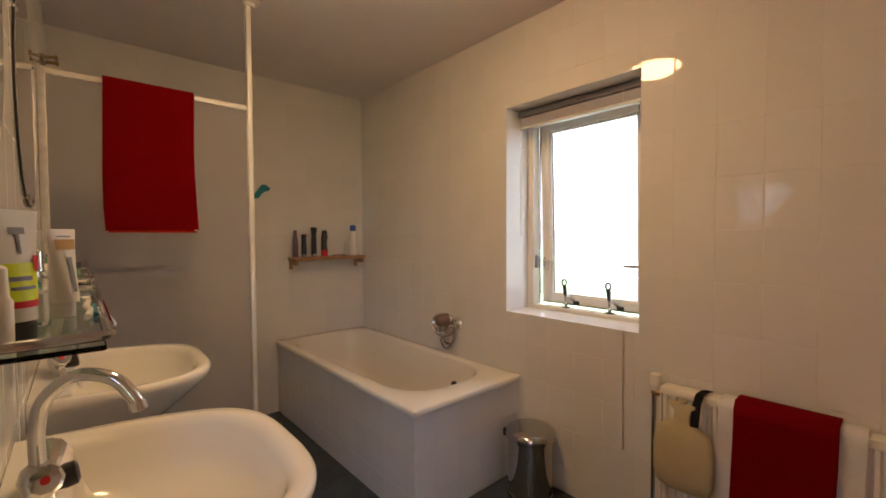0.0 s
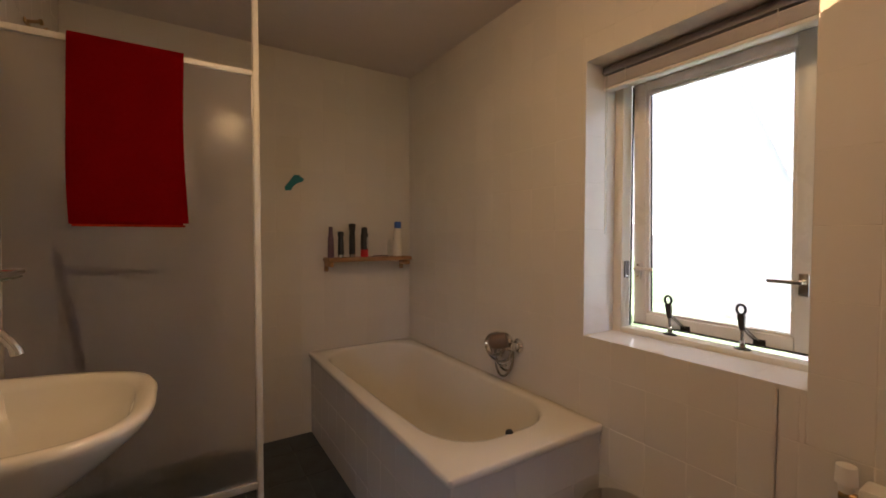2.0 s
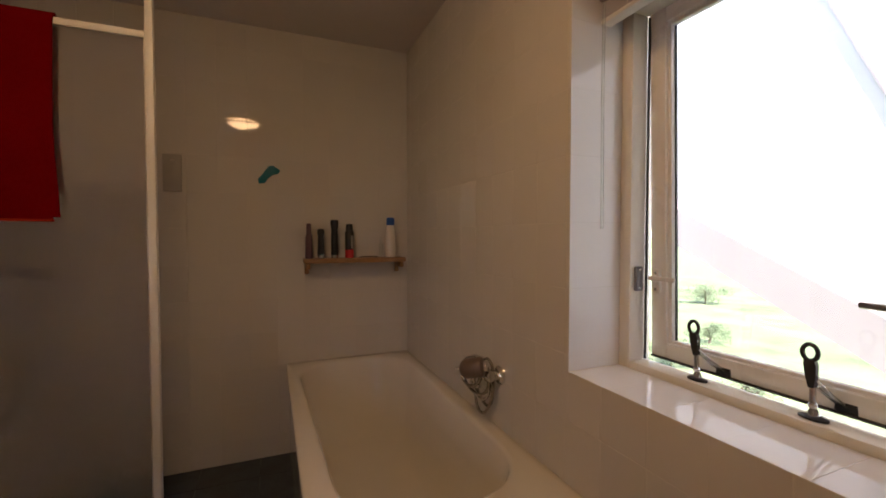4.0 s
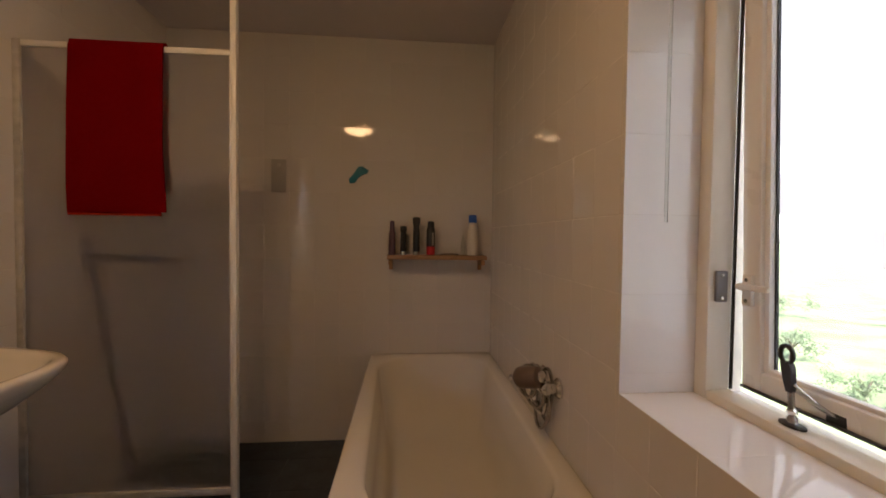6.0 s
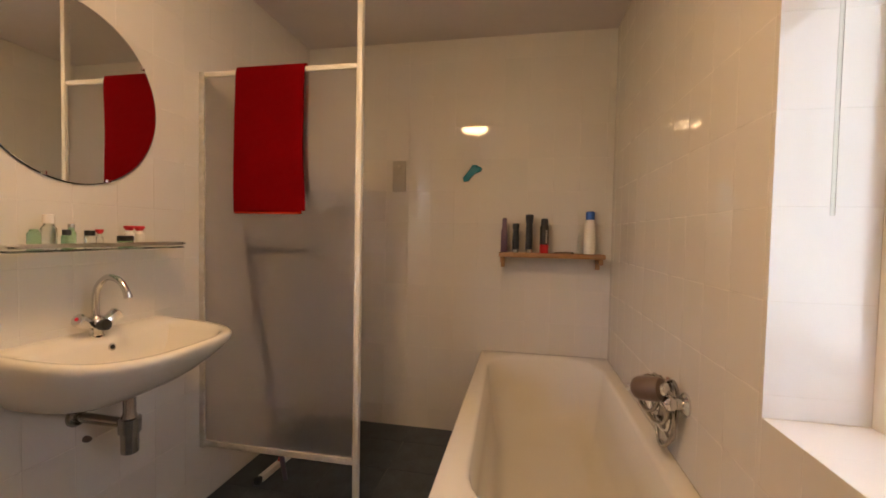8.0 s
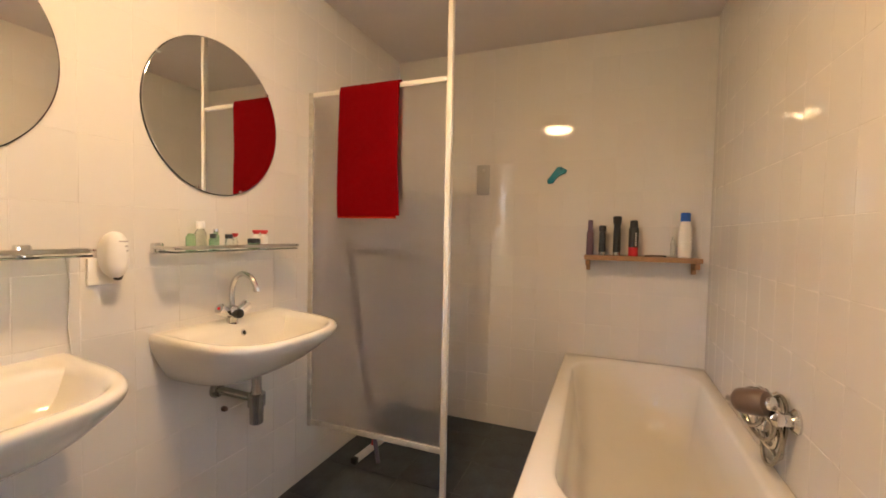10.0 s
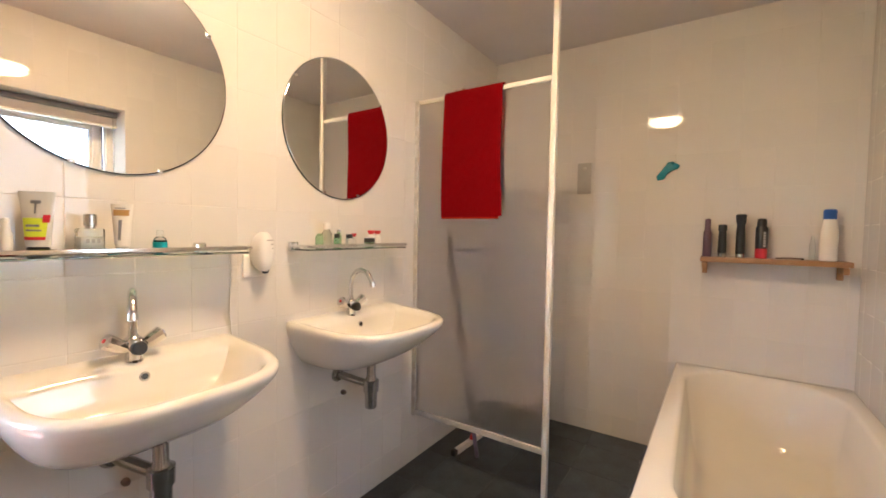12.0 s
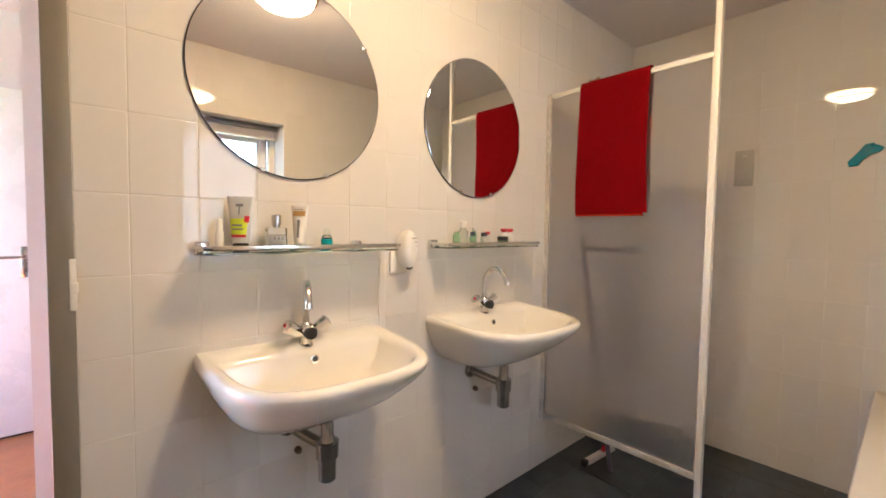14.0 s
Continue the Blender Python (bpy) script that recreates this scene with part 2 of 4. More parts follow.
box(XL - 0.012, XL + 0.013, DY1 + 0.002, DY1 + 0.018, 1.10, 1.125, 0.003, bm=b)
part("strike_plate", b, WHITEP, frame_ob, "white strike plate on the jamb")

# hall beyond the doorway
HX0, HX1, HY0, HY1 = -2.14, XL - 0.12, -1.7, 1.6
single("hall_floor", box(HX0, XL - 0.006, HY0, HY1, -0.25, -0.002), LAMINATE, "orange-brown laminate hall floor", "floor", kind="structure")
single("hall_ceiling", box(HX0 - 0.1, HX1, HY0 - 0.1, HY1 + 0.1, TOP, TOP + 0.25), PLASTER, "white hall ceiling", "ceiling", kind="structure")
single("hall_wall_west", box(HX0 - 0.1, HX0, HY0 - 0.1, HY1 + 0.1, 0, TOP), PLASTER, "white plastered hall wall", "wall", kind="structure")
single("hall_wall_middle", box(-1.12, -1.0, 0.262, HY1, 0, TOP), PLASTER, "white plastered end of a hall wall", "wall", kind="structure")
single("hall_wall_north", box(HX0, HX1, HY1, HY1 + 0.1, 0, TOP), PLASTER, "white plastered hall wall", "wall", kind="structure")
# Unseen opening added in this wall to let daylight into the hall.
b = box(HX0, HX1, HY0 - 0.1, HY0, 0, 0.7)
box(HX0, HX1, HY0 - 0.1, HY0, 2.2, TOP, bm=b)
box(HX0, HX0 + 0.4, HY0 - 0.1, HY0, 0.7, 2.2, bm=b)
box(HX1 - 0.3, HX1, HY0 - 0.1, HY0, 0.7, 2.2, bm=b)
single("hall_wall_south", b, PLASTER, "white hall wall with an added unseen opening for daylight", "wall", kind="structure")
# Unseen wall added to stop sunlight leaking in round the room's corner.
single("hall_wall_east", box(HX1, XL - 0.006, HY0 - 0.1, YF - 0.2, 0, TOP), PLASTER, "white plastered hall wall", "wall", kind="structure")
door = thing("door_2", (HX0, 0.0, 0), "closed white flush hall door with a steel lever", "door", kind="structure")
part("leaf", box(HX0 + 0.004, HX0 + 0.04, -0.55, 0.25, 0.012, 2.02, 0.003), PAINT, door)
# Solid black strip stands in for the shade below the leaf.
part("gap", box(HX0 + 0.002, HX0 + 0.03, -0.55, 0.25, 0.0, 0.011), BLACK, door, "black strip for the shaded gap under the door")
b = box(HX0 + 0.04, HX0 + 0.048, 0.16, 0.20, 0.94, 1.12, 0.003)
pipe([(HX0 + 0.045, 0.18, 1.06), (HX0 + 0.09, 0.18, 1.06), (HX0 + 0.095, 0.17, 1.06), (HX0 + 0.095, 0.06, 1.06)], 0.009, bm=b)
part("door_handle", b, STEEL, door, "brushed steel lever handle")


# ---- window ----
win = thing("window_1", (2.2, 1.23, WZ0), "white painted top-hung window ajar on two stays", "window", kind="structure")
FX0, FX1 = 2.199, 2.262
IY0, IY1, IZ0, IZ1 = 0.907, 1.566, 0.902, 1.962
fy0, fy1, fz0, fz1 = WY0 - 0.004, WY1 + 0.004, WZ0 - 0.004, WZ1 - 0.001
part("window_frame", box(FX0, FX1, fy0, IY0, fz0, fz1, 0.006), CREAM, win)
part("window_frame", box(FX0, FX1, IY1, fy1, fz0, fz1, 0.006), CREAM, win)
part("window_frame", box(FX0, FX1, IY0, IY1, IZ1, fz1, 0.006), CREAM, win)
part("window_frame", box(FX0, FX1, IY0, IY1, fz0, IZ0, 0.006), CREAM, win)
SY0, SY1, SZ0, SZ1 = 0.928, 1.564, 0.908, 1.985
SXA, SXB = 2.262, 2.308
tilt = Matrix.Translation((SXA, 0, SZ1)) @ Matrix.Rotation(radians(-1.6), 4, "Y") @ Matrix.Translation((-SXA, 0, -SZ1))


def swung(bm):
    bm.transform(tilt)
    return bm


GY0, GY1, GZ0, GZ1 = SY0 + 0.054, SY1 - 0.054, SZ0 + 0.052, SZ1 - 0.062
sash = part("sash", swung(box(SXA, SXB, GY1, SY1, SZ0, SZ1, 0.006)), PAINT, win)
part("sash_rail", swung(box(SXA, SXB, SY0, GY0, SZ0, SZ1, 0.006)), PAINT, win)
part("sash_rail", swung(box(SXA, SXB, GY0, GY1, SZ0, GZ0, 0.006)), PAINT, win)
part("sash_rail", swung(box(SXA, SXB, GY0, GY1, GZ1, SZ1, 0.006)), PAINT, win)
for y0, y1, z0, z1 in ((GY1 - 0.013, GY1 + 0.001, GZ0 - 0.001, GZ1 + 0.001), (GY0 - 0.001, GY0 + 0.013, GZ0 - 0.001, GZ1 + 0.001),
                       (GY0 + 0.013, GY1 - 0.013, GZ0 - 0.001, GZ0 + 0.009), (GY0 + 0.013, GY1 - 0.013, GZ1 - 0.012, GZ1 + 0.001)):
    part("glazing_bead", swung(box(SXA + 0.010, SXA + 0.030, y0, y1, z0, z1, 0.003)), PAINT, win)
pane = part("pane", swung(box(SXA + 0.032, SXA + 0.038, GY0 - 0.008, GY1 + 0.008, GZ0 - 0.008, GZ1 + 0.008)), CLEAR, win)
pane.visible_shadow = False
for y0, y1, z0, z1 in ((GY1 - 0.0165, GY1 - 0.0125, GZ0 + 0.008, GZ1 - 0.011), (GY0 + 0.0125, GY0 + 0.0165, GZ0 + 0.008, GZ1 - 0.011)):
    part("glazing_seal", swung(box(SXA + 0.024, SXA + 0.031, y0, y1, z0, z1)), BLACK, win, "dark glazing seal")
# Black strips: shade of the gap at the sides, a seal under the sash.
part("weather_seal", box(FX1 - 0.002, FX1 + 0.004, IY1 - 0.006, IY1 - 0.0005, IZ0 + 0.001, IZ1 - 0.001), BLACK, win, "black strip for the seal and the dark sash gap")
part("weather_seal", box(FX1 - 0.002, FX1 + 0.004, IY0 + 0.0005, IY0 + 0.006, IZ0 + 0.001, IZ1 - 0.001), BLACK, win, "black strip for the seal and the dark sash gap")
part("weather_seal", swung(box(SXA - 0.006, SXA + 0.002, SY0 + 0.004, SY1 - 0.004, SZ0 + 0.001, SZ0 + 0.007)), BLACK, win, "black strip for the seal and the dark sash gap")


def stay(y):
    z = IZ0 + 0.001
    b = lathe((FX0 + 0.028, y, z), (0, 0, 1), [(0, 0.016), (0.004, 0.016), (0.007, 0.011)], 20)
    for v in b.verts:
        v.co.y = y + (v.co.y - y) * 1.7
    s = part("casement_stay", b, BLACK, win, "black casement stay with a looped end")
    part("post", lathe((FX0 + 0.028, y, z + 0.005), (-0.10, 0, 1), [(0, 0.010), (0.012, 0.009), (0.016, 0.006), (0.075, 0.0055)], 14), DULL, s)
    part("collar", lathe((FX0 + 0.0265, y, z + 0.022), (-0.10, 0, 1), [(0, 0.006), (0.003, 0.009), (0.010, 0.009), (0.013, 0.006)], 14), CHROME, s)
    part("arm", loft([[(FX0 + x + dx, y + dy, h) for dx, dy in ((-0.006, -w), (0.006, -w), (0.006, w), (-0.006, w))]
                      for x, w, h in ((0.021, 0.005, z + 0.068), (0.018, 0.009, z + 0.090), (0.014, 0.011, z + 0.118), (0.011, 0.009, z + 0.128))]), BLACK, s)
    ring = [(FX0 + 0.010, y + 0.0135 * math.cos(a), z + 0.143 + 0.017 * math.sin(a)) for a in [k * math.pi / 6 for k in range(13)]]
    part("loop", pipe(ring, 0.0045, 8, steps=2), BLACK, s)
    for dy in (-0.006, 0.006):
        part("link", pipe([(FX0 + 0.020, y + dy, z + 0.085), (FX0 + 0.060, y + dy - 0.010, z + 0.050), (FX0 + 0.098, y + dy - 0.022, z + 0.022)], 0.0036, 6), DULL, s)
    part("bracket", box(FX0 + 0.092, FX0 + 0.106, y - 0.050, y - 0.002, z + 0.008, z + 0.038, 0.006), BLACK, s)


stay(1.362)
stay(1.105)
hx = SXA + 0.023
h = part("window_handle", box(hx - 0.012, hx, 1.524, 1.550, 1.112, 1.186, 0.003), WHITEP, win, "white lever handle")
part("lever", box(hx - 0.036, hx - 0.025, 1.455, 1.546, 1.152, 1.166, 0.005), WHITEP, h)
part("spindle", lathe((hx - 0.011, 1.537, 1.158), (-1, 0, 0), [(0, 0.011), (0.015, 0.009)], 16), WHITEP, h)
for z in (1.124, 1.174):
    part("screw", lathe((hx - 0.011, 1.537, z), (-1, 0, 0), [(0, 0.005), (0.002, 0.005), (0.003, 0.003)], 10), DULL, h)
h = part("window_handle", box(hx - 0.012, hx, 0.940, 0.968, 1.105, 1.18, 0.003), STEEL, win, "steel lever handle")
part("lever", box(hx - 0.036, hx - 0.025, 0.950, 1.050, 1.144, 1.158, 0.005), DULL, h)
part("spindle", lathe((hx - 0.011, 0.955, 1.150), (-1, 0, 0), [(0, 0.011), (0.015, 0.009)]), STEEL, h)
c = part("catch", box(FX0 + 0.014, FX0 + 0.044, IY1 - 0.011, IY1 - 0.0005, 1.118, 1.194, 0.004), HEADR, win, "grey steel catch on the frame")
for z in (1.128, 1.184):
    part("screw", lathe((FX0 + 0.028, IY1 - 0.0105, z), (0, -1, 0), [(0, 0.004), (0.002, 0.004), (0.003, 0.002)], 10), STEEL, c)

# blind drawn up
blind = thing("venetian_blind", (2.10, 1.23, 1.9), "drawn-up grey venetian blind at the top of the window", "blind")
part("headrail", box(2.095, 2.14, 0.868, 1.598, 1.990, 2.022, 0.003), HEADR, blind)
for k in range(9):
    part("slat", box(2.098 - 0.001 * (k % 2), 2.136, 0.872, 1.594, 1.938 + 0.005 * k, 1.9415 + 0.005 * k, 0.001, 1), SLAT, blind)
part("bottom_rail", box(2.097, 2.138, 0.87, 1.596, 1.921, 1.9355, 0.005), WHITEP, blind)
part("wand", pipe([(2.09, 1.572, 1.985), (2.088, 1.572, 1.7), (2.085, 1.566, 1.31)], 0.004, 8), CLEAR, blind, "clear plastic tilt wand")
for y in (0.98, 1.49):
    part("ladder_cord", pipe([(2.094, y, 1.925), (2.094, y, 1.99)], 0.0015, 6), WHITEP, blind)

# ---- outside ----
GX = 4.5


def gable_line(y):
    return 1.07 + 0.53 * (y - 2.9)


gable = thing("white_gable", (GX, 0, -2.9), "white-clad neighbouring gable with a sloping fascia board", "building", kind="structure")
b = bmesh.new()
# Unseen stretch south of the window is added to bounce light onto the reveals.
prof = [(-5.0, gable_line(-5.0)), (9.0, gable_line(9.0)), (9.0, 9.5), (-5.0, 9.5)]
loft([[(GX, y, z) for y, z in prof], [(GX + 0.2, y, z) for y, z in prof]], bm=b)
part("wall", b, CLAD, gable)
prof = [(-5.0, gable_line(-5.0)), (9.0, gable_line(9.0)), (9.0, gable_line(9.0) + 0.33), (-5.0, gable_line(-5.0) + 0.30)]
b = bmesh.new()
loft([[(GX - 0.05, y, z) for y, z in prof], [(GX - 0.002, y, z) for y, z in prof]], bm=b)
part("fascia", b, FASCIA, gable, "pinkish-white fascia board")
b = bmesh.new()
prof = [(1.60, 1.50), (1.614, 1.50), (2.889, 4.53), (2.875, 4.53)]
loft([[(GX - 0.012, y, z) for y, z in prof], [(GX - 0.002, y, z) for y, z in prof]], bm=b)
part("seam", b, FASCIA, gable, "thin seam strip in the cladding")

ground_bm = bmesh.new()
bmesh.ops.create_grid(ground_bm, x_segments=2, y_segments=2, size=1500)
bmesh.ops.translate(ground_bm, verts=ground_bm.verts, vec=(0, 0, -2.9))
single("ground", ground_bm, GRASS, "sunlit green meadow below the window", "ground", kind="structure")


def shrub(x, y, h, seed):
    rng = random.Random(seed)
    t = thing("shrub", (x, y, -2.9), "leafy green garden shrub", "shrub", group="shrubs in the meadow")
    b = pipe([(x, y, -2.9), (x + 0.1, y, -2.9 + h * 0.3), (x, y + 0.1, -2.9 + h * 0.6)], 0.05, 6)
    for k in range(5):
        a = k * 1.3
        pipe([(x, y, -2.9 + h * 0.25), (x + h * 0.25 * math.cos(a), y + h * 0.25 * math.sin(a), -2.9 + h * 0.6)], 0.025, 5, bm=b, steps=2)
    part("trunk", b, BARK, t)
    verts, faces = [], []
    lumps = [(rng.gauss(0, h * 0.34), rng.gauss(0, h * 0.34), h * rng.uniform(0.12, 0.75), h * rng.uniform(0.16, 0.28)) for _ in range(22)]
    for cx, cy, cz, r in lumps:
        for _ in range(90):
            d = Vector((rng.gauss(0, 1), rng.gauss(0, 1), rng.gauss(0, 0.8))).normalized() * r * rng.uniform(0.5, 1.1)
            p = Vector((cx, cy, cz)) + d
            u = Vector((rng.gauss(0, 1), rng.gauss(0, 1), rng.gauss(0, 1))).normalized() * h * 0.03
            w = u.orthogonal().normalized() * h * 0.018
            i = len(verts)
            verts += [p - u, p + w, p + u, p - w]
            faces.append((i, i + 1, i + 2, i + 3))
    me = bpy.data.meshes.new("crown")
    me.from_pydata([tuple(v) for v in verts], [], faces)
    me.materials.append(LEAF)
    crown = new("crown", me)
    crown.parent = t


for k, (x, y, h) in enumerate([(13, 10, 1.1), (15, 14, 1.2), (17, 11.5, 1.0), (22, 22, 1.6), (26, 18, 1.5), (12, 7, 0.8)]):
    shrub(x, y, h, k)

# ---- bath ----
BX0, BX1, BY0, BY1, BZ = 1.252, XR - 0.001, 1.50, YB - 0.001, 0.54


def rounded(cx, cy, hx, hy, r, z, n=8):
    """A rectangle with round corners as a ring of 4 n points."""
    pts = []
    for sx, sy, a0 in ((1, 1, 0), (-1, 1, 90), (-1, -1, 180), (1, -1, 270)):
        for k in range(n):
            a = radians(a0 + 90 * k / (n - 1))
            pts.append((cx + sx * (hx - r) + r * math.cos(a), cy + sy * (hy - r) + r * math.sin(a), z))
    return pts


bcx, bcy, bhx, bhy = (BX0 + BX1) / 2, (BY0 + BY1) / 2, (BX1 - BX0) / 2, (BY1 - BY0) / 2
bath = thing("bathtub", (bcx, bcy, 0), "white enamelled built-in bathtub with a wide flat rim", "bathtub")
icx, icy = 1.622, 2.395
rings = [rounded(bcx, bcy, bhx - 0.004, bhy - 0.004, 0.012, BZ - 0.034), rounded(bcx, bcy, bhx, bhy, 0.014, BZ - 0.030),
         rounded(bcx, bcy, bhx, bhy, 0.014, BZ - 0.006), rounded(bcx, bcy, bhx - 0.006, bhy - 0.006, 0.014, BZ),
         rounded(icx, icy, 0.322, 0.762, 0.24, BZ), rounded(icx, icy, 0.312, 0.752, 0.235, BZ - 0.004),
         rounded(icx, icy, 0.305, 0.744, 0.23, BZ - 0.016), rounded(icx, icy, 0.285, 0.71, 0.22, BZ - 0.16),
         rounded(icx, icy, 0.265, 0.67, 0.2, BZ - 0.30), rounded(icx, icy - 0.02, 0.235, 0.60, 0.18, BZ - 0.38),
         rounded(icx, icy - 0.03, 0.18, 0.52, 0.14, BZ - 0.405), rounded(icx, icy - 0.03, 0.05, 0.2, 0.04, BZ - 0.41)]
rings = rings[:4] + [[(icx + (x - icx) * (1 - (0.10 if x < icx else 0.01) * min(max((2.7 - y) / 0.9, 0), 1)), y, z) for x, y, z in r] for r in rings[4:]]
part("tub", loft(rings, False, True), ENAMEL, bath, sharp=50)
part("overflow_knob", lathe((1.622, 1.637, BZ - 0.03), (0, 0.25, 1), [(0, 0.014), (0.03, 0.016), (0.04, 0.012), (0.043, 0.004)]), BLACK, bath, "black overflow knob")
part("drain", lathe((1.60, 1.95, BZ - 0.409), (0, 0, 1), [(0, 0.032), (0.004, 0.032), (0.005, 0.022), (0.003, 0.018)]), CHROME, bath)
panel_ob = part("panel", box(BX0 + 0.0170, BX0 + 0.06, BY0 + 0.0170, BY1, 0, BZ - 0.034), GROUT, bath, "tiled side panel")
panel_end = part("panel", box(BX0 + 0.06, BX1 - 0.001, BY0 + 0.0170, BY0 + 0.06, 0, BZ - 0.034), GROUT, bath, "tiled end panel")

# bath mixer with a hand shower and a coiled hose
tap = thing("bath_mixer", (XR, 2.08, 0.745), "chrome bath mixer with a coiled shower hose", "tap")
for y in (2.005, 2.155):
    part("escutcheon", lathe((XR, y, 0.745), (-1, 0, 0), [(0, 0.036), (0.006, 0.036), (0.016, 0.026), (0.017, 0.017), (0.045, 0.017)]), CHROME, tap)
part("body", lathe((XR - 0.05, 1.985, 0.748), (0, 1, 0), [(0, 0.014), (0.004, 0.020), (0.034, 0.022), (0.036, 0.026), (0.150, 0.026), (0.152, 0.021), (0.19, 0.022), (0.196, 0.014)]), CHROME, tap)
part("outlet", lathe((XR - 0.055, 2.08, 0.726), (-0.15, 0, -1), [(0, 0.014), (0.030, 0.013), (0.032, 0.016), (0.046, 0.015)], 16), CHROME, tap)
hand_axis = Vector((-0.72, 0.66, -0.22)).normalized()
hand_base = Vector((1.930, 2.008, 0.786))
head = part("shower_head", lathe(hand_base, hand_axis, [(0, 0.020), (0.004, 0.034), (0.014, 0.039), (0.070, 0.039), (0.084, 0.035), (0.096, 0.022), (0.099, 0.014)], 28), BROWN, tap, "dull brown-grey shower head")
part("nozzle", lathe(hand_base + hand_axis * 0.094, hand_axis, [(0, 0.014), (0.008, 0.014), (0.010, 0.011), (0.022, 0.012), (0.024, 0.008)], 12), CHROME, head)
part("collar", lathe(hand_base - hand_axis * 0.016, hand_axis, [(0, 0.014), (0.003, 0.021), (0.014, 0.021), (0.018, 0.016)], 16), CHROME, head)
for k, (top, low, ry, x) in enumerate(((0.800, 0.600, 0.074, 0.036), (0.806, 0.628, 0.066, 0.054), (0.796, 0.655, 0.080, 0.070), (0.800, 0.690, 0.060, 0.088), (0.790, 0.575, 0.062, 0.030))):
    zc, rz = (top + low) / 2, (top - low) / 2
    loop = [(XR - x - 0.016 * math.sin(a + 0.7 * k), 2.085 + 0.006 * math.sin(3 * k) + ry * math.cos(a), zc + rz * math.sin(a)) for a in [n * math.pi / 6 for n in range(13)]]
    part("hose", pipe(loop, 0.0062, 8, steps=3), CHROME if k == 1 else DULL, tap, "ribbed chrome hose loop")


# ---- washbasins ----
def d_ring2(c, w, x0, x1, z, front=40, back=10, lift=0.0):
    """A basin outline: straight at x0, sides that run forward, broad round corners and a gently bowed front; lift raises its back."""
    pts = []
    for k in range(front):
        a = math.pi * k / (front - 1)
        ca, sa = math.cos(a), max(math.sin(a), 0.0)
        side = math.copysign(abs(ca) ** 0.49, ca)
        x = max(x0, x0 + (x1 - x0) * (sa ** 0.49 - 0.065 * side * side * sa ** 0.49))
        pts.append((x, c + w * side * (1 - 0.03 * sa ** 2), z + lift * max(0.0, 1 - (x - x0) / 0.3)))
    for k in range(1, back):
        pts.append((x0, c - w + 2 * w * k / back, z + lift))
    return pts


def basin(c):
    Z = 0.897
    t = thing("washbasin", (XL, c, 0.69), "white ceramic wall-hung washbasin with an overflow hole", "washbasin", group="pair of washbasins")
    x = XL + 0.001
    rings = [d_ring2(c, 0.150, x, 0.255, Z - 0.180), d_ring2(c, 0.195, x, 0.285, Z - 0.176), d_ring2(c, 0.222, x, 0.325, Z - 0.160),
             d_ring2(c, 0.248, x, 0.385, Z - 0.122), d_ring2(c, 0.268, x, 0.434, Z - 0.084), d_ring2(c, 0.283, x, 0.474, Z - 0.050),
             d_ring2(c, 0.290, x, 0.490, Z - 0.032, lift=0.004), d_ring2(c, 0.293, x, 0.497, Z - 0.018, lift=0.008),
             d_ring2(c, 0.292, x, 0.497, Z - 0.008, lift=0.012), d_ring2(c, 0.286, x, 0.490, Z, lift=0.014), d_ring2(c, 0.268, x + 0.018, 0.470, Z - 0.001, lift=0.013),
             d_ring2(c, 0.252, x + 0.078, 0.458, Z - 0.006, lift=0.006), d_ring2(c, 0.243, x + 0.087, 0.448, Z - 0.020),
             d_ring2(c, 0.222, x + 0.098, 0.430, Z - 0.07), d_ring2(c, 0.18, x + 0.12, 0.39, Z - 0.105),
             d_ring2(c, 0.11, x + 0.16, 0.33, Z - 0.125), d_ring2(c, 0.03, x + 0.19, 0.27, Z - 0.13)]
    part("bowl", loft(rings), CERAMIC, t, sharp=60)
    part("overflow", lathe((x + 0.090, c + 0.012, Z - 0.036), (1, 0, 0.25), [(-0.004, 0.013), (0.003, 0.013), (0.004, 0.0085), (0.001, 0.008)], 20), CHROME, t, "chrome overflow ring")
    # Black disc stands in for the shaded inside of the overflow.
    part("overflow_hole", lathe((x + 0.0945, c + 0.012, Z - 0.035), (1, 0, 0.25), [(-0.003, 0.0075), (-0.001, 0.0075)], 16), BLACK, t)
    part("drain", lathe((0.272, c, Z - 0.131), (0, 0, 1), [(0, 0.03), (0.003, 0.03), (0.004, 0.018)]), CHROME, t)
    tr = part("trap", lathe((0.20, c + 0.030, Z - 0.398), (0, 0, 1), [(0, 0.022), (0.004, 0.026), (0.07, 0.027), (0.072, 0.033), (0.12, 0.034), (0.122, 0.024), (0.14, 0.019), (0.215, 0.019), (0.219, 0.034), (0.228, 0.036)]), DULL, t, "dull chrome bottle trap")
    part("waste_pipe", pipe([(XL + 0.012, c - 0.034, Z - 0.262), (0.10, c - 0.022, Z - 0.268), (0.155, c + 0.008, Z - 0.286), (0.20, c + 0.030, Z - 0.296)], 0.0165, 14), DULL, tr)
    part("wall_flange", lathe((XL + 0.0005, c - 0.036, Z - 0.261), (1, 0, 0), [(0, 0.032), (0.008, 0.032), (0.02, 0.024), (0.021, 0.016)]), DULL, tr)
    b = lathe((XL + 0.0005, c - 0.005, Z - 0.35), (1, 0, 0), [(0, 0.011), (0.012, 0.011), (0.02, 0.007)], 14)
    part("bolt", b, BROWN, t, "dark capped fixing bolt")
    return t


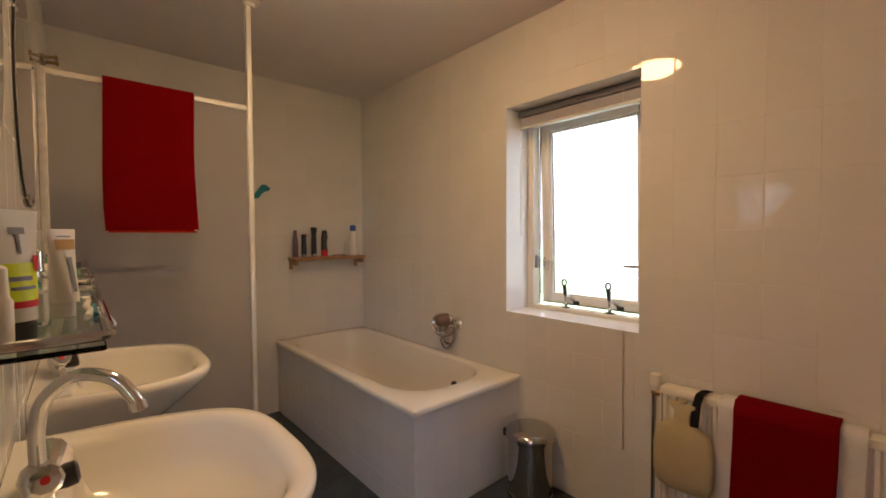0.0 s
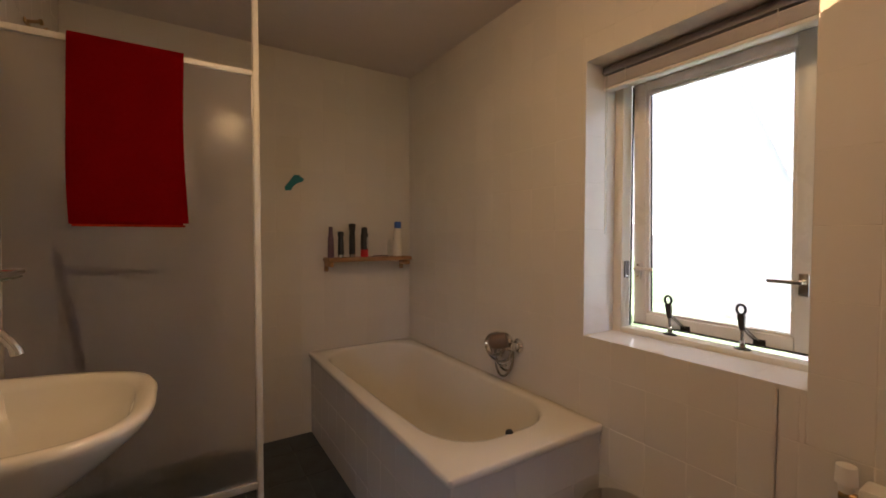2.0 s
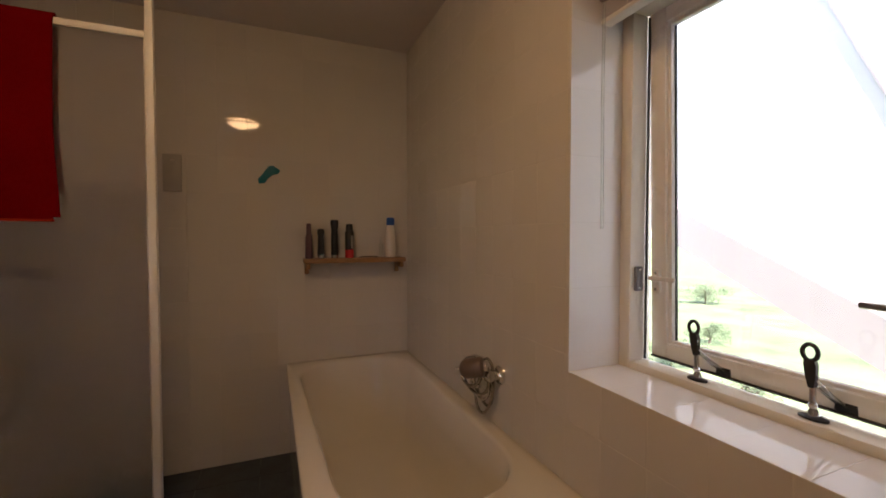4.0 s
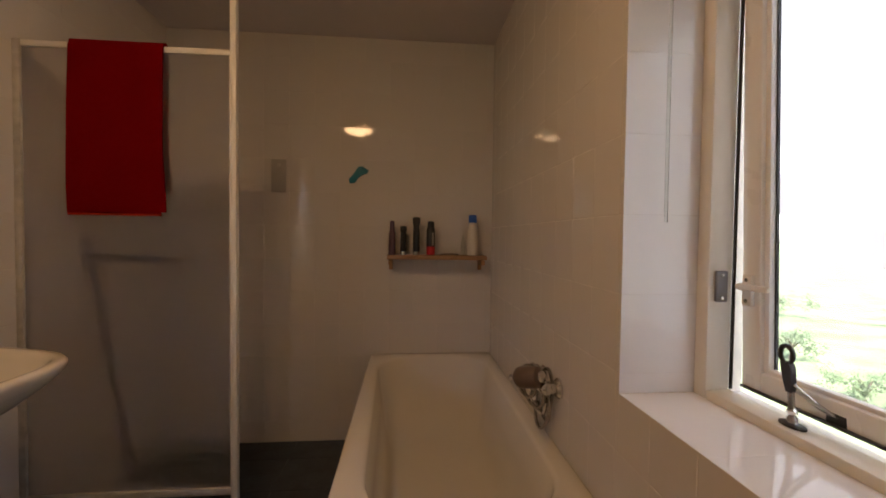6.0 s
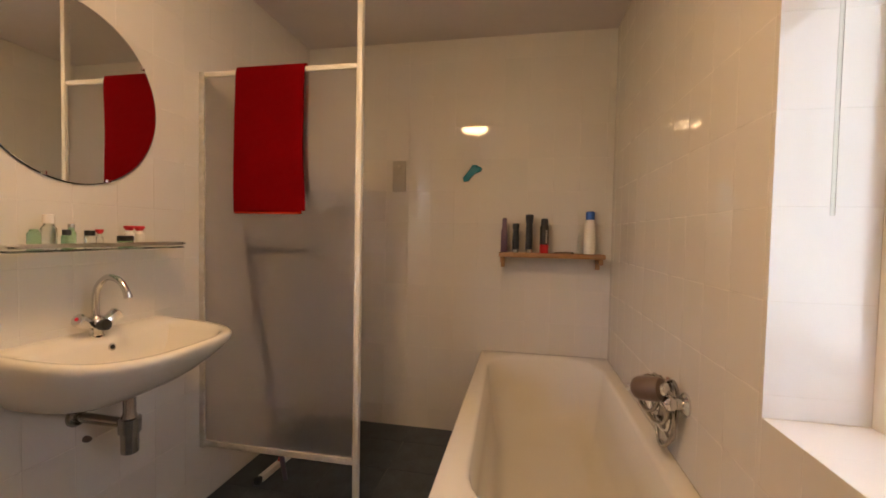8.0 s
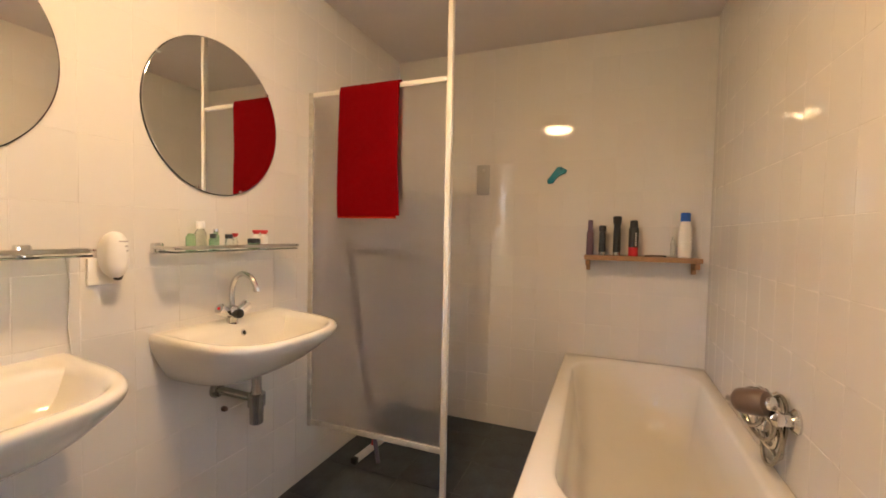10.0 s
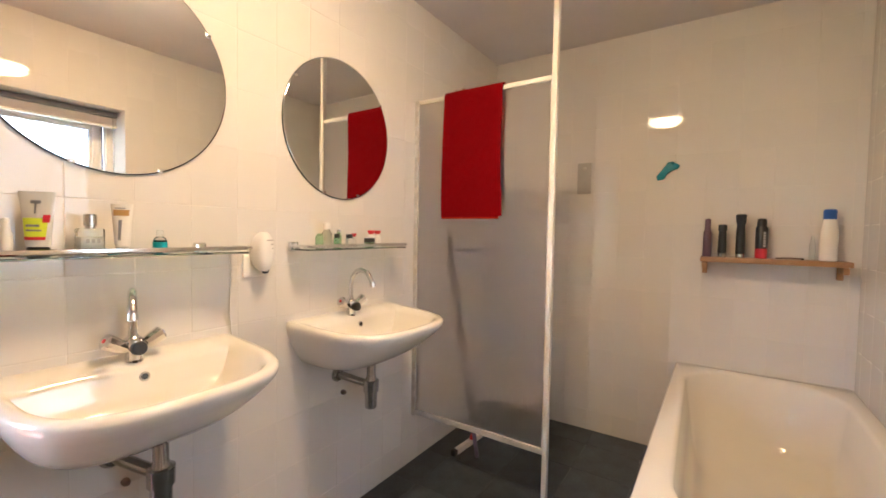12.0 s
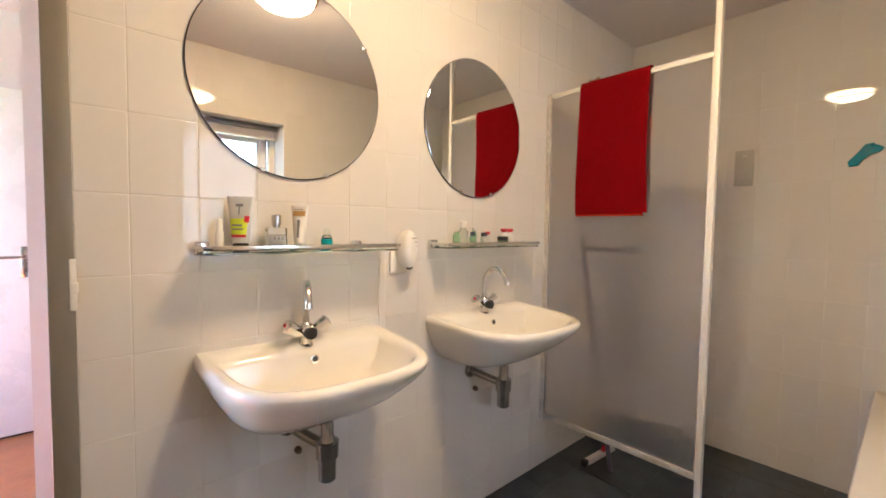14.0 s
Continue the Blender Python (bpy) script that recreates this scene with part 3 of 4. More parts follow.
def mixer(c, spin=0.0):
    Z = 0.8915
    x = XL + 0.05
    t = thing("basin_mixer", (x, c, Z), "chrome two-handle basin mixer with a swan-neck spout", "tap", group="pair of basin mixers")
    part("base", lathe((x, c, Z), (0, 0, 1), [(0, 0.026), (0.006, 0.026), (0.012, 0.02), (0.03, 0.019), (0.055, 0.024), (0.07, 0.020), (0.078, 0.012)]), CHROME, t)
    u, v = math.cos(radians(spin)), math.sin(radians(spin))
    part("spout", pipe([(x + d * u, c + d * v, Z + h) for d, h in ((0, 0.07), (0, 0.13), (0.012, 0.175), (0.05, 0.205), (0.095, 0.195), (0.12, 0.165), (0.127, 0.15))], 0.0105, 14), CHROME, t)
    part("aerator", lathe((x + 0.126 * u, c + 0.126 * v, Z + 0.156), (0.22 * u, 0.22 * v, -1), [(0, 0.0125), (0.016, 0.0125), (0.018, 0.009)]), CHROME, t)
    part("front_cap", lathe((x + 0.018, c, Z + 0.045), (1, 0, 0.15), [(0, 0.016), (0.014, 0.019), (0.026, 0.018), (0.029, 0.012)]), BLACK, t, "black front disc")
    for sgn, dot in ((-1, REDP), (1, BLUE)):
        ax = Vector((0.12, sgn, 0.62)).normalized()
        k = part("handle", lathe((x + 0.004, c + sgn * 0.012, Z + 0.042), ax, [(0, 0.013), (0.018, 0.013), (0.02, 0.017), (0.03, 0.019), (0.062, 0.022), (0.066, 0.018), (0.067, 0.01)], 10), CHROME, t, sharp=25)
        p = Vector((x + 0.004, c + sgn * 0.012, Z + 0.042)) + ax * 0.0665
        part("marker", lathe(p, ax, [(0, 0.006), (0.002, 0.006), (0.003, 0.004)], 14), dot, k, "red hot marker" if sgn < 0 else "blue cold marker")
    return t


C1, C2 = 0.934, 1.746
for c in (C1, C2):
    basin(c)
mixer(C1 + 0.002, -20)
mixer(C2 - 0.006)


def round_mirror(c, zc, r):
    t = thing("wall_mirror", (XL, c, zc - r), "round frameless mirror held by small chrome clips", "mirror", group="pair of round mirrors")
    part("glass", lathe((XL + 0.002, c, zc), (1, 0, 0), [(0, r), (0.004, r), (0.0045, r - 0.001)], 96), MIRROR, t, sharp=20)
    part("rim", lathe((XL + 0.0008, c, zc), (1, 0, 0), [(0, r + 0.003), (0.0042, r + 0.003)], 96), BLACK, t, "dark ground edge")
    for a in (35, 145, 250, 290):
        y, z = c + (r - 0.002) * math.cos(radians(a)), zc + (r - 0.002) * math.sin(radians(a))
        part("clip", box(XL + 0.001, XL + 0.010, y - 0.008, y + 0.008, z - 0.006, z + 0.006, 0.002), CHROME, t)


round_mirror(0.924, 1.702, 0.293)
round_mirror(1.724, 1.692, 0.291)


def glass_shelf(y0, y1):
    Z = 1.186
    c = (y0 + y1) / 2
    t = thing("glass_shelf", (XL, c, Z), "glass bathroom shelf with a chrome gallery rail", "shelf", group="pair of glass shelves")
    part("plate", box(XL + 0.012, XL + 0.125, y0 + 0.006, y1 - 0.006, Z, Z + 0.006, 0.0015, 1), GLASSG, t)
    b = box(XL + 0.127, XL + 0.133, y0 + 0.02, y1 - 0.02, Z + 0.011, Z + 0.024, 0.002)
    for s, y in ((1, y0), (-1, y1)):
        pipe([(XL + 0.13, y + s * 0.021, Z + 0.0175), (XL + 0.126, y + s * 0.008, Z + 0.0175), (XL + 0.112, y, Z + 0.0175), (XL + 0.02, y, Z + 0.0175)], 0.0055, 8, bm=b)
    part("rail", b, CHROME, t)
    for y in (y0 + 0.020, y1 - 0.105):
        b = box(XL + 0.0005, XL + 0.022, y - 0.018, y + 0.018, Z - 0.006, Z + 0.032, 0.006)
        box(XL + 0.02, XL + 0.04, y - 0.012, y + 0.012, Z - 0.005, Z + 0.018, 0.004, bm=b)
        part("bracket", b, CHROME, t)


glass_shelf(0.643, 1.235)
glass_shelf(1.455, 2.030)
SZ = 1.1925


def bottle(name, x, y, profile, body, label, category, cap=None, cap_profile=None, cap_label="", z=SZ, seg=20):
    t = thing(name, (x, y, z), label, category)
    part("body", lathe((x, y, z), (0, 0, 1), profile, seg), body, t)
    if cap:
        part("cap", lathe((x, y, z), (0, 0, 1), cap_profile, seg), cap, t, cap_label)
    return t


# on the shelf over the first basin
def turned(bm, x, y, deg=-38):
    bmesh.ops.rotate(bm, verts=bm.verts, cent=(x, y, 0), matrix=Matrix.Rotation(radians(deg), 3, "Z"))
    return bm


def squeeze_tube(x, y, h, w, body, cap, label):
    t = thing("tube", (x, y, SZ), label, "tube")
    rings = []
    for k in range(7):
        u = k / 6
        hw, hd = w * (0.62 + 0.38 * u), 0.019 * (1 - u) + 0.0025
        z = SZ + 0.022 + (h - 0.022) * u
        rings.append([(x + hd * math.sin(a), y + hw * math.cos(a), z) for a in [2 * math.pi * i / 20 for i in range(20)]])
    part("body", turned(loft(rings), x, y), body, t)
    part("cap", lathe((x, y, SZ), (0, 0, 1), [(0, w * 0.56), (0.018, w * 0.58), (0.021, w * 0.5)], 20), cap, t)
    return t


def tube_label(name, t, x, y, h, w, u0, u1, v0, v1, material, label="", lift=0.0009):
    """A printed patch that follows the front of a squeeze tube: u up, v across, both 0 to 1 of it."""
    rows = []
    for k in range(5):
        u = u0 + (u1 - u0) * k / 4
        hw, hd = w * (0.62 + 0.38 * u), 0.019 * (1 - u) + 0.0025
        row = []
        for i in range(7):
            q = v0 + (v1 - v0) * i / 6
            row.append((x + hd * math.sqrt(max(0.0, 1 - q * q)) + lift, y + hw * q, SZ + 0.022 + (h - 0.022) * u))
        rows.append(row)
    part(name, turned(loft(rows, False, False, False), x, y), material, t, label)


t = squeeze_tube(0.105, 0.752, 0.150, 0.036, TUBE, BLACK, "grey-white squeeze tube with a lime label and black cap")
tube_label("label", t, 0.105, 0.752, 0.150, 0.036, 0.17, 0.52, -0.85, 0.8, LIME, "lime green label")
tube_label("label_band", t, 0.105, 0.752, 0.150, 0.036, 0.12, 0.18, -0.85, 0.8, REDP, "red label stripe", 0.0014)
tube_label("label_spot", t, 0.105, 0.752, 0.150, 0.036, 0.44, 0.58, 0.5, 0.9, REDP, "red label corner", 0.0018)
tube_label("print", t, 0.105, 0.752, 0.150, 0.036, 0.36, 0.40, -0.6, 0.35, INK, "", 0.0016)
tube_label("print", t, 0.105, 0.752, 0.150, 0.036, 0.28, 0.31, -0.6, 0.5, INK, "", 0.0016)
tube_label("print", t, 0.105, 0.752, 0.150, 0.036, 0.78, 0.84, -0.3, 0.3, INK, "", 0.0012)
tube_label("print", t, 0.105, 0.752, 0.150, 0.036, 0.60, 0.78, -0.06, 0.06, INK, "", 0.0012)
bottle("roll_on", 0.10, 0.700, [(0, 0.010), (0.003, 0.011), (0.05, 0.011), (0.055, 0.008), (0.085, 0.007), (0.088, 0.004)], WHITEP, "slim white roll-on stick", "cosmetics")
t = thing("perfume_bottle", (0.115, 0.846, SZ), "square clear perfume bottle with a silver cap", "perfume")
part("flask", box(0.098, 0.132, 0.818, 0.874, SZ, SZ + 0.066, 0.006, 3), CLEAR, t)
part("liquid", box(0.102, 0.128, 0.823, 0.869, SZ + 0.006, SZ + 0.045, 0.003), WHITEP, t, "pale liquid")
for k in range(3):
    part("print", box(0.1325, 0.1328, 0.832 + 0.011 * k, 0.839 + 0.011 * k, SZ + 0.030, SZ + 0.040), GREYP, t)
part("cap", lathe((0.115, 0.846, SZ + 0.066), (0, 0, 1), [(0, 0.010), (0.006, 0.010), (0.007, 0.0135), (0.034, 0.0135), (0.036, 0.011)]), STEEL, t)
t = squeeze_tube(0.145, 0.903, 0.13, 0.025, WHITEP, WHITEP, "white toothpaste tube standing on its cap")
tube_label("print", t, 0.145, 0.903, 0.13, 0.025, 0.72, 0.86, -0.75, 0.75, GOLD, "tan printed band")
tube_label("print", t, 0.145, 0.903, 0.13, 0.025, 0.89, 0.91, -0.6, 0.4, INK, "", 0.0012)
tube_label("print", t, 0.145, 0.903, 0.13, 0.025, 0.14, 0.62, -0.2, 0.16, INK, "grey printed lettering bar", 0.0012)
bottle("mouthwash", 0.12, 1.0, [(0, 0.016), (0.003, 0.018), (0.030, 0.018), (0.031, 0.017)], AQUA, "small aqua bottle with a clear top", "bottle",
       CLEAR, [(0.031, 0.017), (0.040, 0.015), (0.045, 0.009), (0.062, 0.009), (0.064, 0.006)], "clear neck and cap")
t = thing("toothbrush", (0.172, 0.93, SZ), "white and teal toothbrush lying on the shelf", "toothbrush")
part("handle", pipe([(0.171, 0.84, SZ + 0.005), (0.176, 0.90, SZ + 0.006), (0.171, 0.96, SZ + 0.005), (0.174, 1.01, SZ + 0.006)], 0.0045, 8), WHITEP, t)
part("grip", pipe([(0.181, 0.86, SZ + 0.004), (0.180, 0.92, SZ + 0.007), (0.181, 0.98, SZ + 0.004)], 0.0035, 8), TEAL, t)
part("head", box(0.166, 0.178, 1.008, 1.034, SZ + 0.001, SZ + 0.014, 0.003), WHITEP, t)

# on the shelf over the second basin
bottle("lotion", 0.12, 1.56, [(0, 0.016), (0.045, 0.016), (0.05, 0.012), (0.058, 0.009)], GREENLIQ, "small pale green bottle", "bottle")
bottle("lotion", 0.11, 1.605, [(0, 0.017), (0.003, 0.019), (0.06, 0.019), (0.07, 0.012), (0.075, 0.011)], CLEAR, "clear bottle with a white cap", "bottle",
       WHITEP, [(0.075, 0.014), (0.1, 0.014), (0.102, 0.01)], "white cap")
bottle("lotion", 0.14, 1.632, [(0, 0.014), (0.038, 0.014), (0.042, 0.01)], GREENLIQ, "green miniature bottle with a black cap", "bottle",
       BLACK, [(0.042, 0.011), (0.058, 0.011)], "black cap")
bottle("vial", 0.12, 1.66, [(0, 0.012), (0.05, 0.012), (0.055, 0.008), (0.064, 0.008)], GREENLIQ, "tall green glass vial", "bottle",
       STEEL, [(0.064, 0.009), (0.075, 0.009)], "silver cap")
bottle("vial", 0.14, 1.70, [(0, 0.015), (0.035, 0.015), (0.04, 0.011)], CLEAR, "short clear bottle with a black cap", "bottle",
       BLACK, [(0.04, 0.014), (0.056, 0.014)], "black cap")
bottle("vial", 0.11, 1.755, [(0, 0.010), (0.03, 0.010), (0.035, 0.007), (0.045, 0.007)], CLEAR, "tiny clear bottle with a red stopper", "bottle",
       REDP, [(0.045, 0.006), (0.055, 0.012), (0.06, 0.011)], "red stopper")
bottle("pot", 0.145, 1.815, [(0, 0.022), (0.003, 0.023), (0.022, 0.023)], GREENLIQ, "low cream pot with a black lid", "pot",
       BLACK, [(0.022, 0.024), (0.038, 0.024), (0.04, 0.021)], "black lid")
for y in (1.852, 1.892):
    bottle("vial", 0.12, y, [(0, 0.014), (0.003, 0.016), (0.045, 0.016), (0.052, 0.010), (0.058, 0.010)], WHITEP, "white bottle with a red flared stopper", "bottle",
           REDP, [(0.056, 0.009), (0.068, 0.017), (0.074, 0.016)], "red stopper")

# socket, plug-in adapter and cord
sock = thing("wall_socket", (XL, 1.315, 1.14), "cream wall socket with a plug-in toothbrush charger", "socket")
part("plate", box(XL + 0.0005, XL + 0.012, 1.275, 1.355, 1.095, 1.175, 0.004), CREAM, sock)
ad = part("adapter", loft([[(XL + x, 1.328 + w * math.cos(a), 1.185 + h * math.sin(a)) for a in [2 * math.pi * k / 28 for k in range(28)]]
                           for x, w, h in ((0.0125, 0.030, 0.062), (0.035, 0.034, 0.070), (0.06, 0.032, 0.068), (0.072, 0.024, 0.055), (0.076, 0.012, 0.035))]), WHITEP, sock, "rounded white plug-in unit")
part("window_strip", box(XL + 0.066, XL + 0.074, 1.316, 1.354, 1.158, 1.176, 0.003), WHITECLOTH, ad)
for k in range(3):
    part("vent", box(XL + 0.068, XL + 0.0755, 1.322, 1.348, 1.195 + 0.014 * k, 1.200 + 0.014 * k, 0.001, 1), GREYP, ad)
part("foot", lathe((XL + 0.045, 1.335, 1.122), (0, 0, -1), [(0, 0.014), (0.012, 0.010), (0.014, 0.005)], 14), BLACK, ad)
single("cord", pipe([(XL + 0.006, 1.225, 1.185), (XL + 0.005, 1.234, 1.10), (XL + 0.007, 1.228, 1.0), (XL + 0.006, 1.236, 0.905)], 0.0018, 6), WHITEP,
       "thin white cord hanging on the tiles", "cable")

# ---- shower screen ----
FY = 2.254
scr = thing("shower_screen", (0.44, FY, 0.0), "frosted shower screen in a white aluminium frame", "shower screen")
part("post", box(0.804, 0.827, FY - 0.014, FY + 0.016, 0.0, TOP - 0.012, 0.003), ALU, scr)
part("ceiling_flange", lathe((0.822, FY, TOP), (0, 0, -1), [(0.0, 0.05), (0.006, 0.05), (0.012, 0.03), (0.03, 0.024)]), ALU, scr)
part("top_rail", box(XL + 0.025, 0.806, FY - 0.010, FY + 0.012, 1.932, 1.955, 0.003), ALU, scr)
part("bottom_rail", box(XL + 0.025, 0.806, FY - 0.012, FY + 0.014, 0.270, 0.297, 0.003), ALUGREY, scr, "limescaled bottom rail")
part("wall_profile", box(XL + 0.0005, XL + 0.025, FY - 0.014, FY + 0.016, 0.262, 1.957, 0.003), ALUGREY, scr)
part("glass", box(XL + 0.018, 0.812, FY - 0.003, FY + 0.002, 0.285, 1.945), FROST, scr)
part("seal", box(0.799, 0.8058, FY - 0.006, FY + 0.006, 0.297, 1.932), ALUGREY, scr)


def drape(name, x0, x1, profile, material, parent, label="", wave=0.006, nx=26, seed=1, thick=0.007, axis="x"):
    """A cloth hung over a bar: a profile of (across, height) swept along x0..x1 with soft folds."""
    P = []
    for i in range(len(profile) - 1):
        (a0, z0), (a1, z1) = profile[i], profile[i + 1]
        n = max(1, int(math.hypot(a1 - a0, z1 - z0) / 0.025))
        P += [(a0 + (a1 - a0) * k / n, z0 + (z1 - z0) * k / n) for k in range(n)]
    P.append(profile[-1])
    zt = max(z for _, z in P)
    bm = bmesh.new()
    rows = []
    for a, z in P:
        row = []
        for k in range(nx + 1):
            s = x0 + (x1 - x0) * k / nx
            d = min((zt - z) * 2.2, 1.0)
            off = wave * d * (math.sin(9 * s + seed) + 0.5 * math.sin(23 * s + 2 * seed)) + 0.004 * d * noise.noise(Vector((s * 9, z * 6, seed)))
            sh = 0.010 * d * math.sin(5 * z + seed) * (1 if k in (0, nx) else 0.6)
            row.append(bm.verts.new((s + sh, a + off, z) if axis == "x" else (a + off, s + sh, z)))
        rows.append(row)
    for r0, r1 in zip(rows, rows[1:]):
        for k in range(nx):
            bm.faces.new((r0[k], r0[k + 1], r1[k + 1], r1[k]))
    bmesh.ops.recalc_face_normals(bm, faces=bm.faces)
    bmesh.ops.solidify(bm, geom=bm.faces[:] + bm.edges[:] + bm.verts[:], thickness=thick)
    return part(name, bm, material, parent, label, sharp=70)


tw = thing("towel", (0.41, FY, 1.33), "red terry towel folded over the shower screen", "towel")
drape("cloth", 0.252, 0.574, [(FY - 0.024, 1.345), (FY - 0.022, 1.94), (FY - 0.014, 1.964), (FY, 1.970), (FY + 0.014, 1.964), (FY + 0.024, 1.94), (FY + 0.026, 1.42)], TOWEL, tw, wave=0.004, seed=2)
drape("inner_fold", 0.250, 0.566, [(FY - 0.019, 1.338), (FY - 0.016, 1.90)], TOWEL, tw, wave=0.003, seed=3, thick=0.004)
drape("hem", 0.256, 0.570, [(FY - 0.027, 1.331), (FY - 0.0265, 1.3385)], HEM, tw, "orange stitched hem", wave=0.004, seed=2, thick=0.009)

# hook high on the wall
hk = thing("wall_hook", (XL, 2.70, 2.12), "small tarnished brass double hook", "hook")
part("plate", box(XL + 0.0005, XL + 0.008, 2.64, 2.76, 2.112, 2.132, 0.003), BRASS, hk)
for y in (2.66, 2.74):
    part("prong", lathe((XL + 0.006, y, 2.123), (1, 0, 0.15), [(0, 0.007), (0.035, 0.006), (0.037, 0.011), (0.048, 0.011), (0.05, 0.006)], 14), BRASS, hk)

# floor wiper leaning behind the screen
mp = thing("floor_wiper", (0.23, 2.45, 0), "floor wiper with a mauve handle leaning in the shower", "floor wiper")
part("handle", pipe([(0.35, 2.475, 0.012), (0.265, 2.44, 0.63), (0.18, 2.41, 1.24)], 0.012, 10), MAUVE, mp)
part("crossbar", pipe([(0.185, 2.425, 1.17), (0.33, 2.45, 1.165), (0.47, 2.47, 1.16)], 0.012, 10), MAUVE, mp)
part("blade", loft([[(x, y, z) for x, y, z in ((p[0] - 0.014, p[1] - 0.006, 0.003), (p[0] + 0.014, p[1] + 0.006, 0.003), (p[0] + 0.014, p[1] + 0.006, 0.032), (p[0] - 0.014, p[1] - 0.006, 0.032))]
                    for p in ((0.230, 2.44), (0.248, 2.70))]), WHITEP, mp)
part("end_cap", box(0.212, 0.246, 2.415, 2.445, 0.001, 0.036, 0.006), BLACK, mp, "black rubber end")
part("socket", lathe((0.243, 2.60, 0.030), (0.3, -0.2, 1), [(0, 0.013), (0.02, 0.012), (0.035, 0.010)], 14), REDP, mp, "red handle socket")

# ---- wall above the bath ----
ws = thing("wooden_shelf", (1.65, YB, 1.08), "narrow wooden wall shelf on two small brackets", "shelf")
part("board", box(1.352, 1.948, 3.062, YB - 0.0005, 1.132, 1.158, 0.004), WOOD, ws)
for x in (1.372, 1.925):
    b = box(x - 0.012, x + 0.012, YB - 0.022, YB - 0.0005, 1.064, 1.131, 0.003)
    box(x - 0.012, x + 0.012, 3.07, YB - 0.022, 1.098, 1.131, 0.006, bm=b)
    part("bracket", b, WOOD, ws)
Z = 1.1585
bottle("shampoo", 1.380, 3.12, [(0, 0.019), (0.003, 0.021), (0.13, 0.019), (0.145, 0.013), (0.15, 0.014), (0.20, 0.013), (0.203, 0.008)], PURPLE, "slim dark mauve shampoo bottle", "bottle", z=Z)
bottle("hairspray", 1.447, 3.12, [(0, 0.019), (0.02, 0.019)], STEEL, "short black aerosol with a silver base", "bottle",
       BLACK, [(0.02, 0.020), (0.11, 0.018), (0.135, 0.016), (0.14, 0.020), (0.168, 0.020), (0.172, 0.014)], "black can", z=Z)
bottle("hairspray", 1.525, 3.12, [(0, 0.020), (0.02, 0.020)], STEEL, "tall black aerosol with a silver base", "bottle",
       BLACK, [(0.02, 0.021), (0.13, 0.020), (0.17, 0.017), (0.185, 0.022), (0.222, 0.024), (0.226, 0.016)], "black can", z=Z)
t = bottle("hairspray", 1.612, 3.12, [(0, 0.024), (0.003, 0.026), (0.05, 0.026)], REDP, "black and red hairspray can", "bottle",
           BLACK, [(0.05, 0.0262), (0.155, 0.026), (0.165, 0.020), (0.17, 0.021), (0.20, 0.019), (0.203, 0.012)], "black upper can", z=Z)
for k in range(6):
    part("print", box(1.618, 1.628, 3.092, 3.096, Z + 0.06 + 0.013 * k, Z + 0.068 + 0.013 * k), TUBE, t)
bottle("shampoo", 1.868, 3.13, [(0, 0.030), (0.004, 0.034), (0.12, 0.034), (0.16, 0.030), (0.185, 0.026), (0.198, 0.024)], CERAMIC, "white shampoo bottle with a blue cap", "bottle",
       BLUE, [(0.198, 0.025), (0.24, 0.025), (0.246, 0.02)], "blue cap", z=Z)
bottle("soap_pump", 1.815, 3.16, [(0, 0.012), (0.08, 0.012), (0.09, 0.008), (0.12, 0.005)], CLEAR, "thin clear plastic pump bottle", "bottle", z=Z)
t = thing("razor", (1.72, 3.12, Z), "dark razor lying on the shelf", "razor")
part("handle", pipe([(1.67, 3.11, Z + 0.004), (1.73, 3.115, Z + 0.007), (1.765, 3.11, Z + 0.006)], 0.004, 8), BROWN, t)
part("head", box(1.765, 1.777, 3.09, 3.13, Z + 0.0005, Z + 0.010, 0.002), BLACK, t)

sc = thing("teal_scraper", (1.17, YB, 1.59), "teal rubber foot-shaped hanger on the tiles", "hanger")
outline = [(1.118, 1.588), (1.150, 1.592), (1.165, 1.618), (1.190, 1.640), (1.222, 1.650), (1.232, 1.668), (1.215, 1.680), (1.190, 1.692), (1.170, 1.690), (1.158, 1.672), (1.135, 1.640), (1.112, 1.612)]
b = loft([[(x, YB - 0.0005, z) for x, z in outline], [(x, YB - 0.010, z) for x, z in outline],
          [(1.17 + (x - 1.17) * 0.86, YB - 0.014, 1.64 + (z - 1.64) * 0.86) for x, z in outline]])
part("body", b, TEAL, sc)
part("peg", lathe((1.195, YB - 0.012, 1.682), (0, -1, 0.2), [(0, 0.008), (0.012, 0.007), (0.016, 0.004)], 12), TEAL, sc)

wp = thing("wall_plate", (0.70, YB, 1.62), "grey plastic wall plate in the shower", "plate")
part("plate", box(0.655, 0.742, YB - 0.012, YB - 0.0005, 1.525, 1.722, 0.004), GREYP, wp)
part("button", lathe((0.70, YB - 0.012, 1.685), (0, -1, 0), [(0, 0.012), (0.004, 0.011), (0.005, 0.006)], 16), ALUGREY, wp)

# ---- ceiling lamp ----
LX, LY = 0.945, 1.22
lamp = thing("ceiling_lamp", (LX, LY, TOP), "lit round opal glass ceiling lamp with a brass ring", "ceiling lamp")
part("base", lathe((LX, LY, TOP), (0, 0, -1), [(0, 0.150), (0.03, 0.158), (0.036, 0.165), (0.052, 0.165), (0.056, 0.150)], 48), BRASS, lamp, "pale brass ring")
part("shade", lathe((LX, LY, TOP - 0.0565), (0, 0, -1), [(0, 0.148), (0.018, 0.142), (0.036, 0.122), (0.052, 0.088), (0.062, 0.045), (0.065, 0.012)], 48), LAMPGLASS, lamp)

